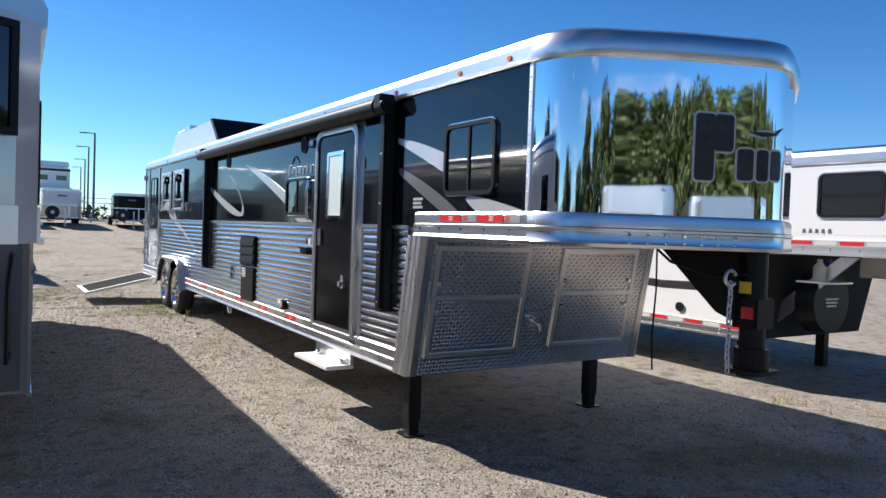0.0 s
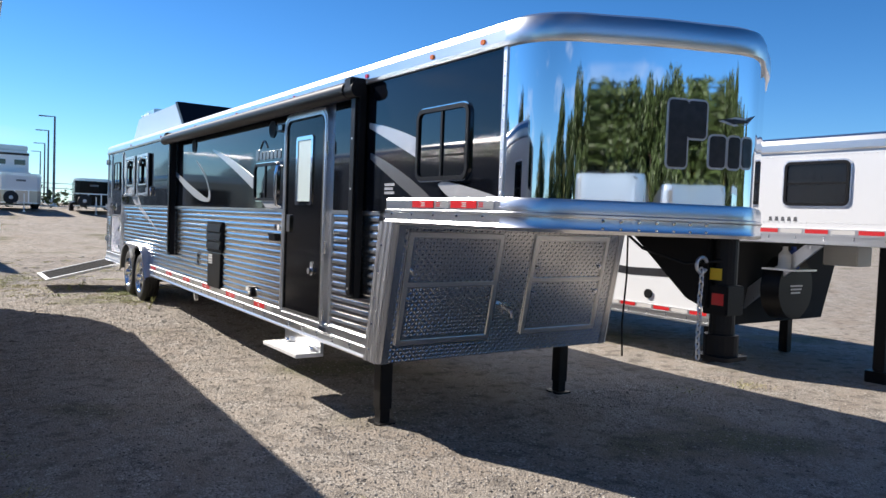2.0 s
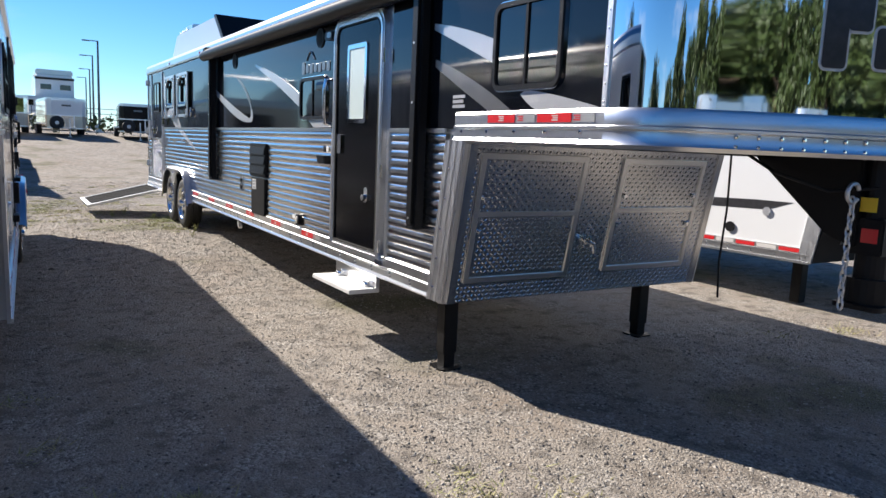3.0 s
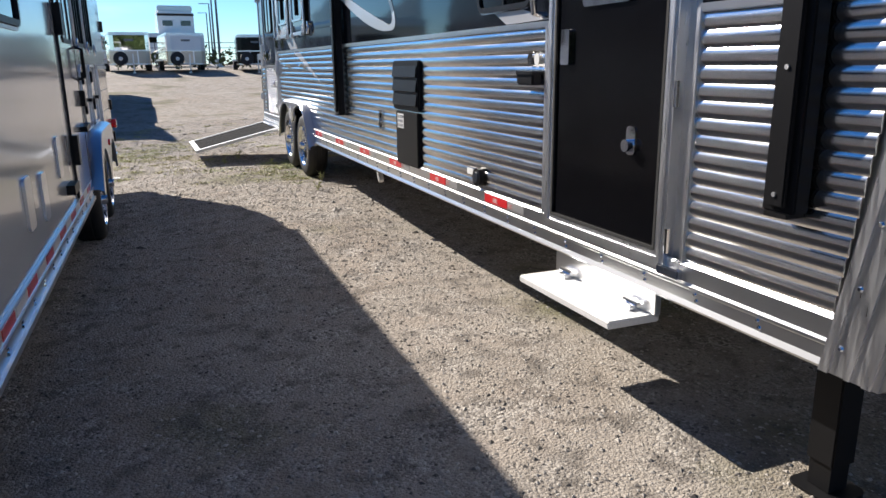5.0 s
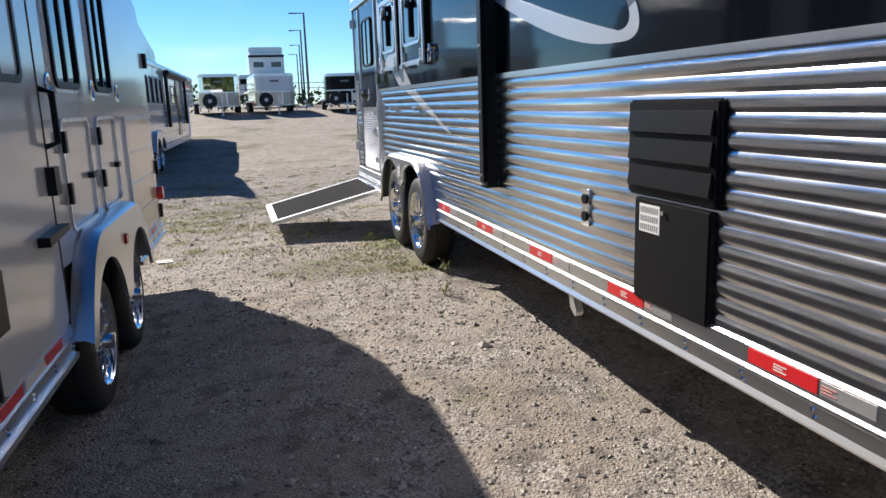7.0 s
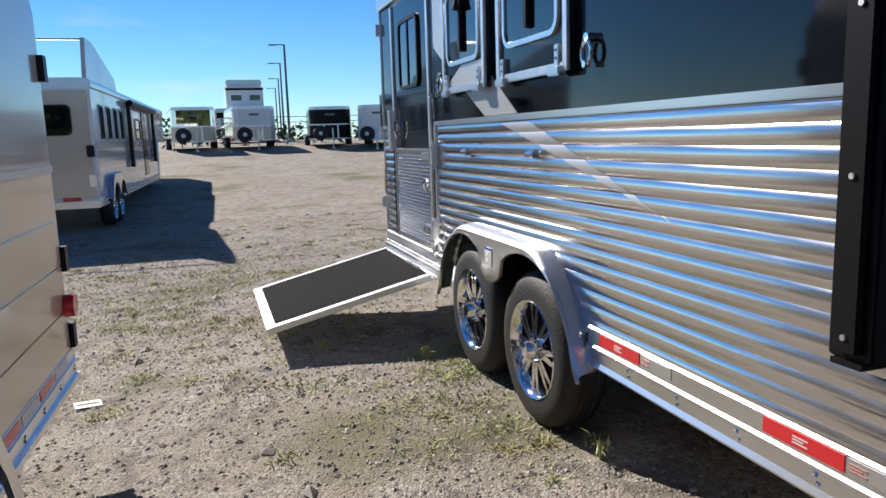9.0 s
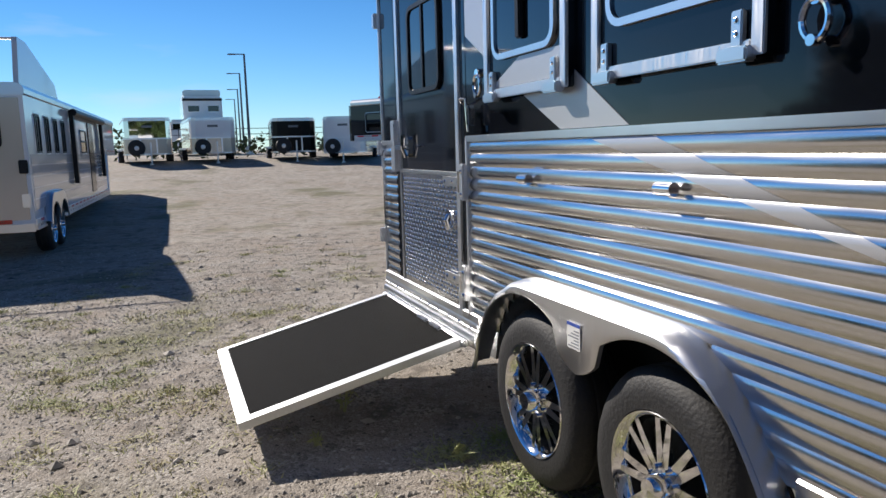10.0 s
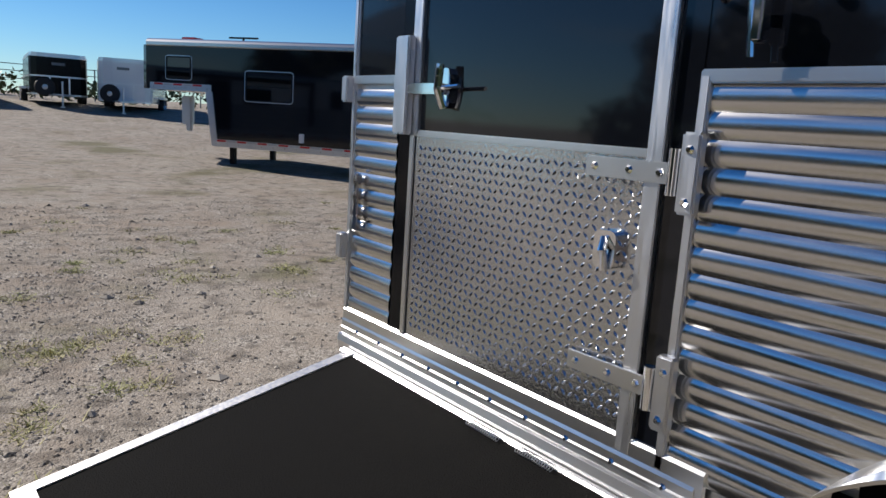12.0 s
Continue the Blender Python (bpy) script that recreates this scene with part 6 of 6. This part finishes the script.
def tufts(seed):
    rng = np.random.default_rng(seed)
    verts, faces = [], []
    spots = [(0.9 + rng.normal() * 0.9, 16.6 + rng.normal() * 1.5) for _ in range(60)] + [(3.0 + rng.normal() * 2.0, 19.5 + rng.normal() * 1.8) for _ in range(60)] + [(1.9 + rng.normal() * 0.25, 12.9 + rng.normal() * 0.6) for _ in range(16)]
    spots += [(0.2 + rng.normal() * 0.7, 15.5 + rng.normal() * 1.2) for _ in range(40)] + [(0.6 + rng.normal() * 1.6, 18.0 + rng.normal() * 2.2) for _ in range(50)] + [(2.3 + rng.normal() * 0.12, 13.6 + rng.normal() * 0.25) for _ in range(14)]
    spots += [(0.1 + rng.normal() * 0.5, 3.2 + rng.normal() * 0.9) for _ in range(14)] + [(2.35, 12.25), (2.2, 11.9), (1.75, 3.35), (2.15, 3.1), (1.8, 3.2), (6.0, 4.6), (6.8, 4.4), (0.1, 4.6), (0.0, 5.4)]
    for cx, cy in spots:
        k = int(50 + 130 * rng.random() ** 2)
        spread = 0.03 + 0.08 * rng.random()
        for _ in range(k):
            x, y = cx + rng.normal() * spread, cy + rng.normal() * spread
            z, hgt, a = height(x, y), 0.008 + 0.03 * rng.random() ** 2, rng.random() * 6.28
            dx, dy, b = math.cos(a) * 0.006, math.sin(a) * 0.006, len(verts)
            lx, ly = rng.normal() * 0.045, rng.normal() * 0.045
            verts += [(x - dx, y - dy, z - 0.005), (x + dx, y + dy, z - 0.005), (x + lx, y + ly, z + hgt)]
            faces.append((b, b + 1, b + 2))
    return verts, faces


v, f = tufts(4)
tagged(plain_mesh("grass", v, f, GRASS), "thin low tufts of green and dry grass", "grass", kind="stuff")


def weed(x, y, tall, seed):
    rng = np.random.default_rng(seed)
    o = thing("weed", "thin dry weed stalk standing in gravel", "plant", pose(x, y, height(x, y) - 0.01), "dry weeds")
    for k in range(4):
        a, q = rng.random() * 6.28, 0.25 + 0.3 * rng.random()
        e = tall * (0.6 + 0.4 * rng.random())
        part("stalk", tube([(0, 0, 0), (math.cos(a) * e * q * 0.4, math.sin(a) * e * q * 0.4, e * 0.55), (math.cos(a) * e * q, math.sin(a) * e * q, e)], [0.004, 0.003, 0.0015], 5), GRASS, o)
        bm = bmesh.new()
        for j in range(7):
            f = 0.4 + 0.085 * j
            c = Vector((math.cos(a) * e * q * f, math.sin(a) * e * q * f, e * f))
            d, w = Vector(rng.normal(size=3)) * 0.012, Vector(rng.normal(size=3)) * 0.005
            bm.faces.new([bm.verts.new(c), bm.verts.new(c + d + w), bm.verts.new(c + d * 2), bm.verts.new(c + d - w)])
        part("leaves", bm, GRASS, o)


for i, (x, y, tall) in enumerate(((2.5, 12.0, 0.19), (2.3, 11.35, 0.15), (1.84, 14.6, 0.18), (1.6, 14.2, 0.1), (2.2, 13.7, 0.12))):
    weed(x, y, tall, 20 + i)

card = thing("paper_card", "small white and green printed card lying on gravel", "litter", pose(0.13, 13.9, height(0.13, 13.9) + 0.012, 4, 3, 15))
part("card", box((-0.075, -0.05, 0), (0.075, 0.05, 0.002)), PAPER, card)
part("print", box((-0.06, -0.012, 0.002), (0.06, 0.012, 0.003)), LEAF2, card)
